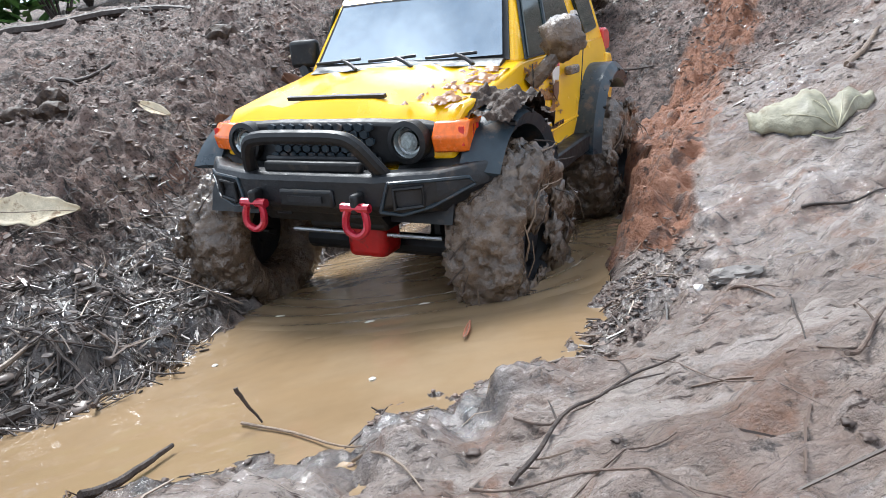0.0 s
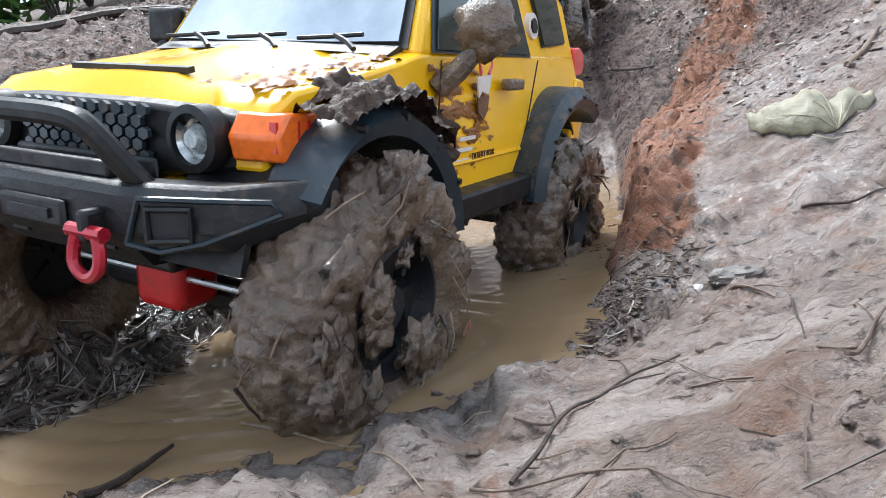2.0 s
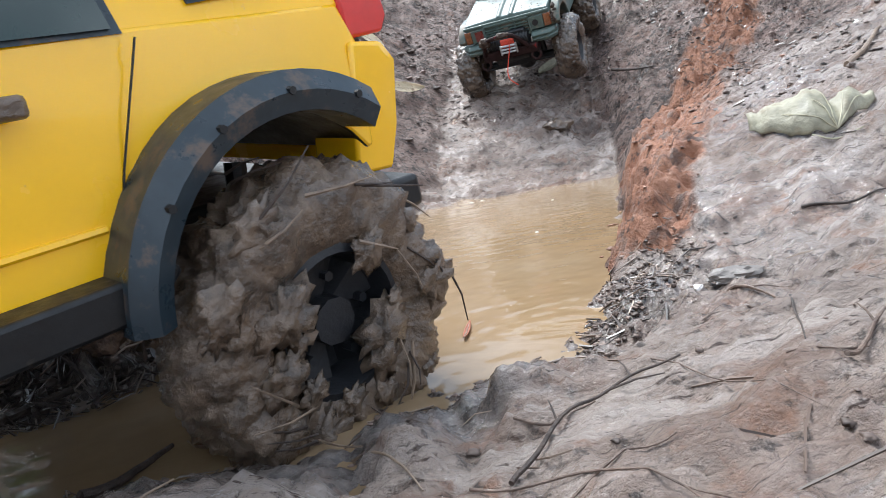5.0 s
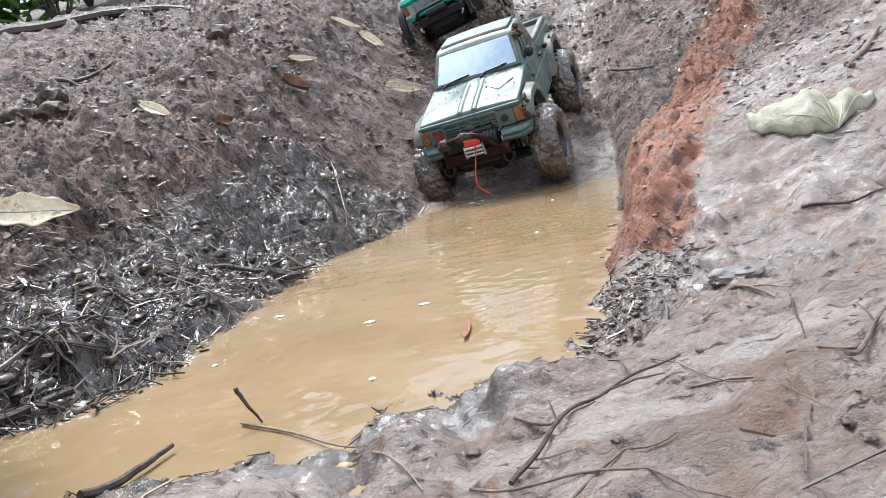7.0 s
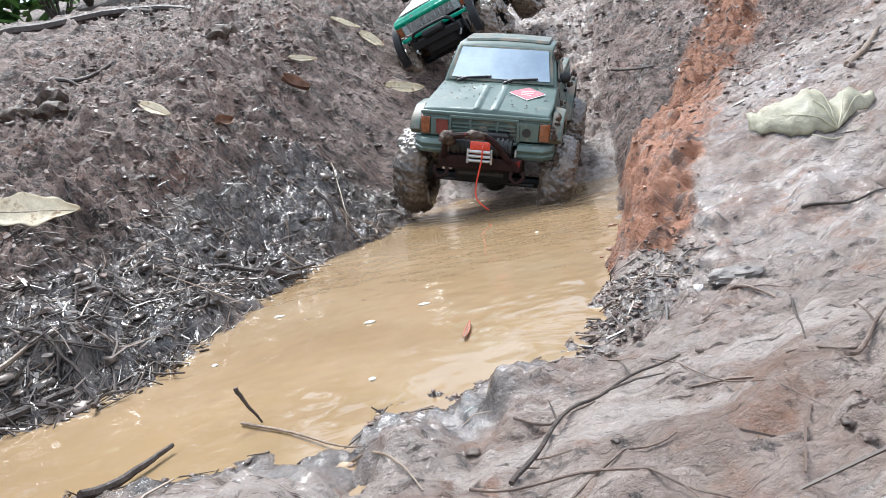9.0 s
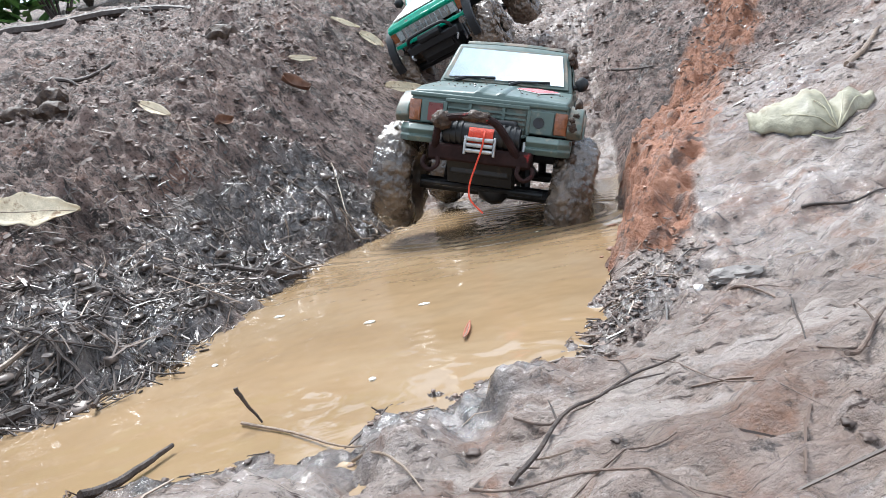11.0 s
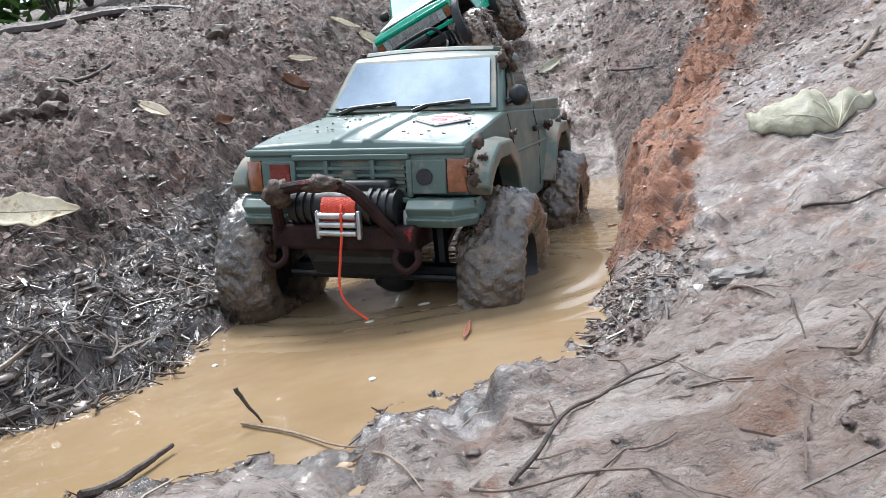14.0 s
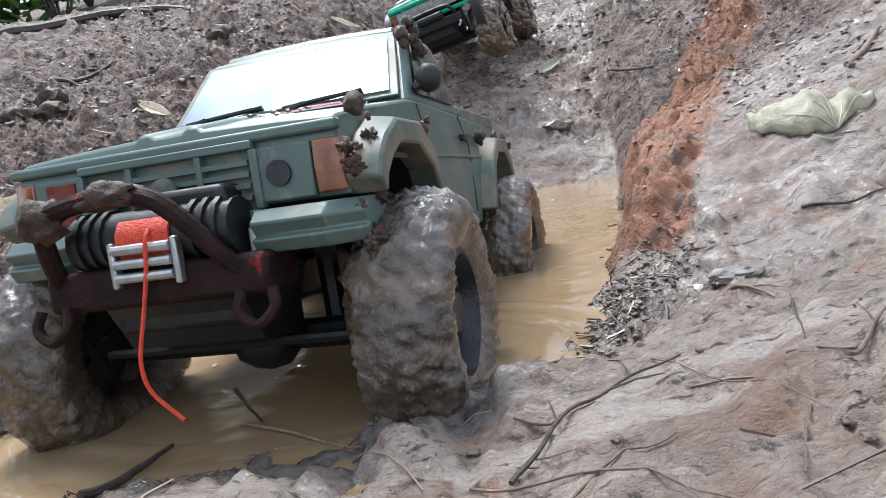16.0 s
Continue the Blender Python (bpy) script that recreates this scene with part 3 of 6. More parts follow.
# ---- wheels ----
def wheel(parent, name, r, w, lugs, muddy, seed, hub_side, mat, rim_mat):
    """A fat off-road toy wheel: a treaded, mud-filled tyre and a rim with bolts; the axle is y, hub_side is the outer side."""
    ob = new(name)
    ob.empty_display_size = 0.01
    ob.parent = parent
    h = w / 2
    prof = [(r * 0.50, -h * 0.80), (r * 0.56, -h * 0.90), (r * 0.62, -h * 0.98), (r * 0.69, -h * 1.02), (r * 0.76, -h * 1.04), (r * 0.82, -h * 1.02), (r * 0.86, -h * 0.97), (r * 0.895, -h * 0.90)]
    cut_from, across = len(prof), 10
    prof += [(r * (1.0 - 0.085 * (abs(k) / across) ** 2.6), h * 0.8 * k / across) for k in range(-across, across + 1)]
    prof += [(q, -y) for q, y in prof[cut_from - 1::-1]]
    prof += [(r * 0.46, h * 0.5), (r * 0.46, -h * 0.5)]
    n = 204 if muddy > 0.3 else lugs * 10

    def wobble(a, k, rr, y):
        if rr < r * 0.55:
            return rr, y
        turn = a / (2 * math.pi) * lugs
        centre = abs(y) < h * 0.34
        phase = (turn + (0.5 if centre else 0.0) + 0.9 * y / h) % 1.0
        groove = max(0.0, 1 - abs(phase - 0.5) / 0.2) if rr > r * 0.84 else 0.0
        if rr > r * 0.95:
            groove = max(groove, 1 - abs(abs(y) / h - 0.36) / 0.07)
        q = Vector((math.cos(a) * rr, y, math.sin(a) * rr)) / r
        clump = noise.fractal(q * 2.6 + Vector((seed, 0, seed * 2.0)), 0.7, 2.0, 4)
        fine = noise.fractal(q * 14 + Vector((seed * 3.0, 1, 0)), 0.6, 2.0, 3)
        bead = max(0.0, noise.noise(q * 19 + Vector((0, seed * 2.0, 3)))) if muddy > 0.3 else 0.0
        fill = min(1.0, max(0.0, 0.62 + 0.8 * clump)) * muddy
        add = muddy * r * (0.050 * clump + (0.042 if muddy > 0.76 else 0.012) * fine + (0.050 if muddy > 0.76 else 0.085) * bead + 0.008)
        side = 1 + 0.16 * muddy * (clump + 0.5 * fine) if abs(y) > h * 0.8 else 1
        return rr - (0.085 if muddy > 0.76 or muddy < 0.3 else 0.05) * r * groove * (1 - 0.9 * fill) + add, y * side
    part("tyre", strip_wheel(prof, n, wobble), mat, ob, smooth=True, angle=180 if muddy > 0.3 else 50)
    s = hub_side
    rim = strip_wheel([(r * 0.52, s * h * 0.80), (r * 0.46, s * h * 0.84), (r * 0.40, s * h * 0.45), (r * 0.16, s * h * 0.30), (r * 0.02, s * h * 0.30),
                       (r * 0.02, s * h * 0.1), (r * 0.46, s * h * 0.1)], 30,
                      lambda a, k, rr, y: (rr, y - s * h * (0.34 if k in (2, 3) and math.sin(a * 5) > 0.1 else 0)))
    part("rim", rim, rim_mat, ob, angle=30)
    part("hub", disc((0, s * h * 0.45, 0), (0, s, 0), r * 0.16, h * 0.4, 10), rim_mat, ob)
    for i in range(5):
        a = 2 * math.pi * i / 5
        part("bolt", disc((math.cos(a) * r * 0.29, s * h * 0.42, math.sin(a) * r * 0.29), (0, s, 0), r * 0.035, h * 0.25, 6), rim_mat, ob)
    if muddy > 0.76:
        rnd = random.Random(seed)
        for i in range(22):
            a = rnd.uniform(0, 2 * math.pi)
            q = r * rnd.uniform(0.34, 0.96)
            k = rnd.uniform(0.05, 0.15) * r
            clod = lump((math.cos(a) * q, s * h * rnd.uniform(0.85, 1.0), math.sin(a) * q), (k * 1.3, k * 0.6, k), i + seed, 0.9, 3)
            part("mud_clump", clod, MUD, ob, angle=180)
        for i in range(34):
            a = rnd.uniform(0, 2 * math.pi)
            q = r * rnd.uniform(0.45, 0.98)
            b = a + rnd.uniform(-0.4, 0.4)
            e = r * rnd.uniform(0.2, 0.5)
            p0 = Vector((math.cos(a) * q, s * h * 1.02, math.sin(a) * q))
            p1 = p0 + Vector((math.cos(b + 1.4) * e, s * rnd.uniform(0.0, 0.010), math.sin(b + 1.4) * e))
            blade = rod([p0, (p0 + p1) / 2 + Vector((0, s * 0.003, 0)), p1], rnd.uniform(0.0005, 0.0010), 5, None, 0.0003)
            if i % 3 == 0:
                # some lie across the tread
                p0 = Vector((math.cos(a) * r * 1.03, h * rnd.uniform(-0.8, 0.6), math.sin(a) * r * 1.03))
                p1 = Vector((math.cos(a + 0.22) * r * 1.06, p0.y + h * rnd.uniform(0.1, 0.6), math.sin(a + 0.22) * r * 1.06))
                blade.free()
                blade = rod([p0, (p0 + p1) / 2 * 1.015, p1], 0.0009, 5, None, 0.0003)
            part("straw", blade, rnd.choice((PALEWOOD, BARK)), ob)
    return ob


def arch_profile(front, rear, axle_f, axle_r, zf, zr, rad, sill, top):
    """Closed side outline with two wheel arches; top lists the upper edge from front to rear."""
    e = math.degrees(math.asin((sill - zr) / rad))

    def open_to(gap):
        return max(e, math.degrees(math.acos(gap / rad))) if gap < rad else e
    ef, er = open_to(front - 0.004 - axle_f), open_to(axle_r - rear - 0.004)
    low = [(rear, zr + rad * math.sin(radians(er)) + 0.001)] + arc(axle_r, zr, rad, 180 - er, e, 12)
    low += [(axle_r + rad + 0.006, sill), (axle_f - rad - 0.006, sill)] + arc(axle_f, zf, rad, 180 - e, ef, 12)
    low += [(front, zf + rad * math.sin(radians(ef)) + 0.001)]
    return top + low


def in_arch(x, z, *wheels):
    return any(math.hypot(x - cx, z - cz) < rad * 1.06 for cx, cz, rad in wheels)


# ---- the yellow off-roader ----
def yellow_suv():
    car = thing("toy_off_roader", "mud-spattered yellow toy off-roader with black bumper and white roof", "toy car")
    AX, AZ = 0.147, 0.051
    top = [(0.196, 0.150), (0.190, 0.160), (0.178, 0.168), (0.13, 0.176), (0.09, 0.182), (0.068, 0.187), (0.0, 0.188), (-0.1, 0.190), (-0.205, 0.190), (-0.212, 0.17)]
    prof = arch_profile(0.196, -0.208, AX, -AX, 0.078, 0.078, 0.071, 0.092, top)

    def shape(x, y, z):
        k = y / 0.094
        w = 0.094 - 0.010 * max(0, (x - 0.15) / 0.05) ** 2 - 0.006 * max(0, (z - 0.15) / 0.04) - 0.004 * max(0, (0.12 - z) / 0.04)
        crown = 0.006 * (1 - k * k) if z > 0.16 and x > 0.05 else 0
        bow = 0.010 * (1 - k * k) * max(0, (x - 0.15) / 0.05)
        scoop = -0.003 if 0.3 < abs(k) < 0.55 and 0.07 < x < 0.185 and z > 0.165 else 0
        return (x + bow, k * w, z + crown + scoop)
    ys = [0.094 * q for q in (-1, -0.93, -0.62, -0.5, -0.3, 0, 0.3, 0.5, 0.62, 0.93, 1)]
    part("body", slab(prof, ys, shape, lambda x, z: in_arch(x, z, (AX, 0.078, 0.071), (-AX, 0.078, 0.071)) or z < 0.1), (YELLOW, BLACK), car,
         "glossy yellow painted body shell", bevel=0.004, angle=28)
    # cabin: pillars and side walls under a white roof
    cab = [(0.070, 0.186), (0.030, 0.243), (0.018, 0.250), (-0.185, 0.248), (-0.205, 0.235), (-0.210, 0.186)]

    def lean(x, y, z):
        return (x + 0.006 * (1 - (y / 0.088) ** 2) * (1 if x > 0 else 0), y * (1 - 0.16 * (z - 0.186) / 0.064), z)
    part("cabin", slab(cab, [0.088 * q for q in (-1, -0.94, -0.5, 0, 0.5, 0.94, 1)], lean), YELLOW, car, bevel=0.004)
    roof = [(0.024, 0.2475), (0.010, 0.259), (-0.06, 0.263), (-0.18, 0.260), (-0.208, 0.247)]
    part("roof", slab(roof, [0.0785 * q for q in (-1, -0.9, -0.4, 0, 0.4, 0.9, 1)], lambda x, y, z: (x, y, z - 0.004 * (y / 0.0785) ** 4)), WHITE, car,
         "white painted roof panel", bevel=0.003)

    def on_side(x, z, s, out=0.0012):
        return Vector((x, s * (0.088 * (1 - 0.16 * (z - 0.186) / 0.064) + out), z))

    def on_front(u, z, out=0.0012):
        k = (z - 0.186) / 0.057
        return Vector((0.070 - 0.040 * k + 0.006 * (1 - u * u) + out, u * 0.088 * (1 - 0.16 * (z - 0.186) / 0.064), z + out * 0.5))
    part("windscreen_seal", plate([on_front(u, z, 0.0006) for u, z in ((-0.93, 0.189), (-0.4, 0.188), (0.4, 0.188), (0.93, 0.189), (0.93, 0.243), (0.4, 0.244), (-0.4, 0.244), (-0.93, 0.243))],
                                  (0.0008, 0, 0.0005)), BLACK, car)
    part("windscreen", plate([on_front(u, z, 0.0022) for u, z in ((-0.88, 0.192), (-0.45, 0.191), (0, 0.191), (0.45, 0.191), (0.88, 0.192), (0.88, 0.240), (0.45, 0.241), (0, 0.241), (-0.45, 0.241), (-0.88, 0.240))],
                             (0.0012, 0, 0.0007)), SHIELD, car, "glossy pale windscreen mirroring the sky")
    for s in (1, -1):
        for nm, pts in (("side_window", [(0.052, 0.190), (0.030, 0.240), (-0.085, 0.243), (-0.094, 0.190)]),
                        ("quarter_window", [(-0.130, 0.198), (-0.122, 0.243), (-0.178, 0.241), (-0.182, 0.202)])):
            c = [sum(p[i] for p in pts) / len(pts) for i in (0, 1)]
            big = [(c[0] + (x - c[0]) * 1.06, c[1] + (z - c[1]) * 1.08) for x, z in pts]
            part("window_seal", plate([on_side(x, z, s, 0.0004) for x, z in big], (0, s * 0.0012, 0)), FLARE, car)
            part(nm, plate([on_side(x, z, s, 0.002) for x, z in pts], (0, s * 0.001, 0)), GLASS, car)
        part("window_bar", rod([on_side(0.0, 0.190, s, 0.003), on_side(-0.018, 0.242, s, 0.003)], 0.0018, 6), FLARE, car)
        # badge in the rear pillar
        part("badge", disc((-0.112, s * 0.0835, 0.212), (0, s, 0.1), 0.010, 0.0035, 18), STICKW, car, "round white badge with dark drawing")
        part("badge_mark", disc((-0.112, s * 0.0855, 0.212), (0, s, 0.1), 0.006, 0.002, 7), BLACK, car)
        # mirrors caked in mud
        part("mirror_stalk", rod([(0.052, s * 0.090, 0.168), (0.050, s * 0.100, 0.178), (0.046, s * 0.108, 0.19)], 0.007, 8, taper=0.005), MUD if s > 0 else BLACK, car)
        if s > 0:
            part("mirror", lump((0.044, 0.112, 0.203), (0.013, 0.015, 0.018), 5, 0.35, 3), MUD, car, angle=180, label="wing mirror wrapped in brown mud")
        else:
            part("mirror", box(0.044, -0.106, 0.203, 0.012, 0.026, 0.026), BLACK, car, bevel=0.004)
        # door outline grooves, handle
        part("door_gap", rod([(0.058, s * 0.0945, 0.108), (0.060, s * 0.0945, 0.15), (0.056, s * 0.0935, 0.184)], 0.0005, 5), BLACK, car)
        part("door_gap", rod([(-0.072, s * 0.0945, 0.108), (-0.082, s * 0.0945, 0.14), (-0.100, s * 0.0935, 0.186)], 0.0005, 5), BLACK, car)
        hm = MUD if s > 0 else BLACK
        part("door_handle", box(-0.042, s * 0.0975, 0.169, 0.026, 0.007, 0.008), hm, car, "mud-covered door handle", bevel=0.002)
        part("sill_fold", rod([(0.055, s * 0.0938, 0.121), (-0.07, s * 0.0938, 0.121)], 0.0018, 6), YELLOW, car)
        # rock rails
        part("rock_rail", slab([(0.088, 0.100), (0.075, 0.087), (-0.072, 0.087), (-0.088, 0.100), (-0.086, 0.104), (0.086, 0.104)], [s * 0.082, s * 0.106]), BLACK, car, "black side step rail", bevel=0.002)
        # flares
        for cx, nm in ((AX, "front_flare"), (-AX, "rear_flare")):
            bm = bmesh.new()
            ins, outs = arc(cx, 0.078, 0.071, 172 if cx > 0 else 128, 40 if cx > 0 else 4, 18), arc(cx, 0.080, 0.086, 174 if cx > 0 else 124, 42 if cx > 0 else 2, 18)
            rings = []
            for i, ((a, b), (c, d)) in enumerate(zip(ins, outs)):
                if cx > 0 and i > 12:
                    # the flare thins out towards the bumper
                    q = (i - 12) / 6
                    c, d = c + (a - c) * 0.75 * q, d + (b - d) * 0.75 * q
                kink = 1.06 if nm == "rear_flare" else 1.0
                rings.append([bm.verts.new(v) for v in ((a, s * 0.090, b), (a, s * 0.112, b), ((a + c) / 2, s * 0.115, (b + d) / 2), (c, s * 0.103 * kink, d), (c, s * 0.090, d))])
            for p, q in zip(rings, rings[1:]):
                for j in range(5):
                    bm.faces.new((p[j], p[(j + 1) % 5], q[(j + 1) % 5], q[j]))
            bm.faces.new(rings[0])
            bm.faces.new(rings[-1][::-1])
            part(nm, bm, FLARE, car, "dark grey plastic wheel-arch flare", angle=40)
            for k in range(4):
                a = radians((150 if cx > 0 else 115) - 26 * k)
                part("rivet", disc((cx + 0.079 * math.cos(a), s * 0.114, 0.079 + 0.079 * math.sin(a)), (0, s, 0), 0.0018, 0.004, 6), BLACK, car)
        part("wheel_liner", slab(arc(AX, 0.078, 0.0715, 168, 12, 12) + arc(AX, 0.078, 0.075, 12, 168, 12), [s * 0.05, s * 0.0905]), BLACK, car)
        # lamps
        part("turn_signal", slab([(0.202, 0.139), (0.205, 0.150), (0.198, 0.160), (0.164, 0.160), (0.156, 0.151), (0.164, 0.140)], [s * 0.0745, s * 0.088, s * 0.0945],
                                 lambda x, y, z: (x - 0.4 * max(0, abs(y) - 0.08), y, z)), ORANGE, car, "orange corner indicator lens", bevel=0.0015)
        for k in range(4):
            part("lens_rib", box(0.198 - 0.006 * k, s * (0.0915 + 0.0008 * k), 0.150, 0.0016, 0.003, 0.013), REDLENS, car)
        head = part("headlight", strip_wheel([(0.0150, -0.004), (0.0150, 0.006), (0.0112, 0.007), (0.0112, 0.0)], 24, lambda a, k, r, y: (r, y)), BLACK, car, "round headlight in a black surround")
        head.matrix_basis = Matrix.Translation((0.2035, s * 0.0605, 0.1475)) @ pose(0, 0, 0, 0, 0, -90)
        dish = part("reflector", strip_wheel([(0.0112, 0.004), (0.009, 0.0012), (0.005, 0.0), (0.0005, 0.0), (0.0005, -0.002), (0.0112, -0.002)], 24, lambda a, k, r, y: (r * (1 + 0.03 * math.sin(a * 12)), y)), CHROME, head)
        part("lamp_lens", disc((0, 0.004, 0), (0, 1, 0), 0.0068, 0.004, 16, r2=0.004), LENS, head)
        part("tail_light", slab([(-0.207, 0.173), (-0.232, 0.174), (-0.237, 0.182), (-0.234, 0.194), (-0.222, 0.199), (-0.205, 0.198)], [s * 0.066, s * 0.084, s * 0.089]), REDLENS, car, "red tail light", bevel=0.002)
    # grille
    part("grille_surround", slab([(0.202, 0.127), (0.208, 0.130), (0.208, 0.161), (0.200, 0.164), (0.196, 0.150)], [0.082 * q for q in (-1, -0.8, -0.4, 0, 0.4, 0.8, 1)],
                                 lambda x, y, z: (x - 0.012 * (y / 0.082) ** 2, y, z - 0.006 * (y / 0.082) ** 4 * (1 if z > 0.15 else -1))), BLACK, car, bevel=0.002)
    mesh = bmesh.new()
    for i in range(11):
        for j in range(5):
            y = -0.036 + 0.0072 * i + (0.0036 if j % 2 else 0)
            if abs(y) < 0.039:
                disc((0.2087, y, 0.1375 + 0.0052 * j), (1, 0, 0), 0.0030, 0.0025, 6, bm=mesh)
    part("grille_mesh", mesh, FLARE, car, "dark honeycomb grille")
    part("grille_bar", box(0.210, 0, 0.1325, 0.004, 0.086, 0.010), BLACK, car, bevel=0.002)
    part("lower_panel", slab([(0.2, 0.105), (0.206, 0.108), (0.204, 0.126), (0.195, 0.128)], [-0.072, -0.04, 0.04, 0.072]), YELLOW, car)
    # bonnet details
    part("bonnet_vent", box(0.176, -0.004, 0.1758, 0.004, 0.074, 0.003, pose(0, 0, 0, 0, 12)), BLACK, car, "black slot vent")
    for k, y in enumerate((-0.055, -0.008, 0.040)):
        blade = rod([(0.0775, y - 0.020, 0.1945), (0.0785, y, 0.1955), (0.0775, y + 0.020, 0.1970)], 0.0014, 6)
        part("wiper", rod([(0.0785, y + 0.004, 0.1965), (0.083, y + 0.014, 0.1925), (0.087, y + 0.020, 0.1885)], 0.0017, 6, blade), BLACK, car, "black wiper arm")
    part("cowl", slab([(0.085, 0.186), (0.073, 0.191), (0.068, 0.190), (0.070, 0.184)], [-0.078, 0, 0.078], lambda x, y, z: (x, y, z + 0.003 * (1 - (y / 0.078) ** 2))), BLACK, car)
    # bumper
    ends = [(-0.119, 0.200), (-0.092, 0.227), (-0.052, 0.240), (0.052, 0.240), (0.092, 0.227), (0.119, 0.200)]
    bm = bmesh.new()
    rings = []
    for y, x in ends:
        hgt = 0.0 if abs(y) < 0.06 else 0.003 if abs(y) < 0.1 else 0.017
        rings.append([bm.verts.new(v) for v in ((x - 0.020, y, 0.131 + hgt * 0.2), (x - 0.004, y, 0.131 + hgt * 0.2), (x, y, 0.126), (x, y, min(0.108 + hgt, 0.121)), (x - 0.008, y, 0.100 + hgt), (x - 0.022, y, 0.100 + hgt))])
    for p, q in zip(rings, rings[1:]):
        for j in range(6):
            bm.faces.new((p[j], p[(j + 1) % 6], q[(j + 1) % 6], q[j]))
    bm.faces.new(rings[0])
    bm.faces.new(rings[-1][::-1])
    part("front_bumper", bm, MUDBLACK, car, "black angular steel front bumper", bevel=0.002, angle=25)
    for s in (1, -1):
        def on_bumper(y, z, out=0.0):
            return Vector((float(np.interp(y, [0.052, 0.092, 0.119], [0.240, 0.227, 0.200])) + out, s * y, z))
        wing = [(0.056, 0.106), (0.062, 0.1255), (0.090, 0.1265), (0.108, 0.1255), (0.111, 0.1205), (0.088, 0.1085), (0.070, 0.1035), (0.056, 0.106)]
        # a lighter grey than the bumper puts the edge's reflection into the colour
        part("fog_frame", rod([on_bumper(y, z, 0.0008) for y, z in wing], 0.0014, 6), FLARE, car, "raised edge round the fog recess, its reflection put into lighter grey")
        part("fog_recess", plate([on_bumper(y, z, 0.0003) for y, z in wing[1:5]] + [on_bumper(y, z, 0.0003) for y, z in wing[5:7]], (0.0006, 0, 0)), CLEANRUB, car)
        hole = [(0.066, 0.1075), (0.066, 0.1215), (0.084, 0.1225), (0.084, 0.1095), (0.066, 0.1075)]
        part("fog_surround", rod([on_bumper(y, z, 0.0018) for y, z in hole], 0.0016, 6), BLACK, car)
        # shackles
        y = s * 0.042
        sh = part("shackle", rod(curve([(0.247, y - 0.006, 0.110), (0.248, y - 0.008, 0.102), (0.249, y - 0.007, 0.095), (0.249, y, 0.091), (0.249, y + 0.007, 0.095), (0.248, y + 0.008, 0.102), (0.247, y + 0.006, 0.110)], 4), 0.0027, 8),
                  RED, car, "red tow shackle")
        part("pin", rod([(0.247, y - 0.0105, 0.1105), (0.247, y + 0.0105, 0.1105)], 0.0033, 8), RED, sh)
        part("shackle_tab", box(0.243, y, 0.113, 0.014, 0.006, 0.014), BLACK, car, bevel=0.002)
        part("bumper_mount", box(0.205, s * 0.03, 0.105, 0.05, 0.012, 0.014), BLACK, car)
    part("fairlead", box(0.2415, 0, 0.114, 0.004, 0.044, 0.013), BLACK, car, bevel=0.003)
    part("fairlead_slot", box(0.2432, 0, 0.114, 0.003, 0.028, 0.0045), CLEANRUB, car)
    part("bull_bar", rod(curve([(0.226, -0.056, 0.126), (0.234, -0.051, 0.138), (0.241, -0.043, 0.152), (0.243, -0.032, 0.157), (0.244, 0, 0.158), (0.243, 0.032, 0.157), (0.241, 0.043, 0.152), (0.234, 0.051, 0.138), (0.226, 0.056, 0.126)], 5), 0.0052, 10),
         BLACK, car, "black tubular bull bar")
    part("bar_plate", box(0.230, 0, 0.134, 0.006, 0.080, 0.008), BLACK, car, bevel=0.002)
    # chassis
    part("chassis", box(0, 0, 0.090, 0.40, 0.072, 0.024), BLACK, car, bevel=0.003)
    part("bumper_skid", slab([(0.230, 0.100), (0.222, 0.091), (0.17, 0.088), (0.17, 0.100)], [-0.05, 0.05]), BLACK, car)
    for x in (AX, -AX):
        part("axle", rod([(x, -0.075, AZ), (x, 0.075, AZ)], 0.009, 10), BLACK, car)
        for s in (1, -1):
            part("shock_absorber", rod([(x - 0.01, s * 0.045, AZ + 0.005), (x - 0.02, s * 0.04, 0.12)], 0.006, 8), BLACK, car)
            part("link_arm", rod([(x, s * 0.04, AZ), (x * 0.3, s * 0.03, 0.082)], 0.004, 6), BLACK, car)
    part("diff_cover", box(0.170, 0.004, 0.066, 0.030, 0.036, 0.034), REDP, car, "red differential cover with mud", bevel=0.006)
    part("tie_rod", rod([(0.178, -0.07, 0.068), (0.178, 0.07, 0.068)], 0.0019, 8), SILVER, car)
    # tail
    for s in (1, -1):
        part("rear_corner", slab([(-0.196, 0.108), (-0.223, 0.106), (-0.231, 0.128), (-0.236, 0.160), (-0.228, 0.170), (-0.205, 0.172)], [s * 0.064, s * 0.082, s * 0.090, s * 0.0925],
                                 lambda x, y, z: (x + (0.004 if abs(y) > 0.091 and x < -0.215 else 0), y, z)), YELLOW, car, "yellow corner panel beside the tail gate", bevel=0.003)
    part("rear_bumper", slab([(-0.205, 0.100), (-0.235, 0.100), (-0.237, 0.082), (-0.21, 0.080)], [-0.095, 0.095]), BLACK, car, "black rear bumper", bevel=0.003)
    part("tailgate", slab([(-0.2085, 0.11), (-0.2115, 0.112), (-0.2125, 0.185), (-0.2085, 0.186)], [-0.062, 0.062]), YELLOW, car, bevel=0.001)
    part("rear_window", plate([(-0.2115, y, z) for y, z in ((-0.06, 0.196), (0.06, 0.196), (0.056, 0.236), (-0.056, 0.236))], (-0.002, 0, 0)), GLASS, car)
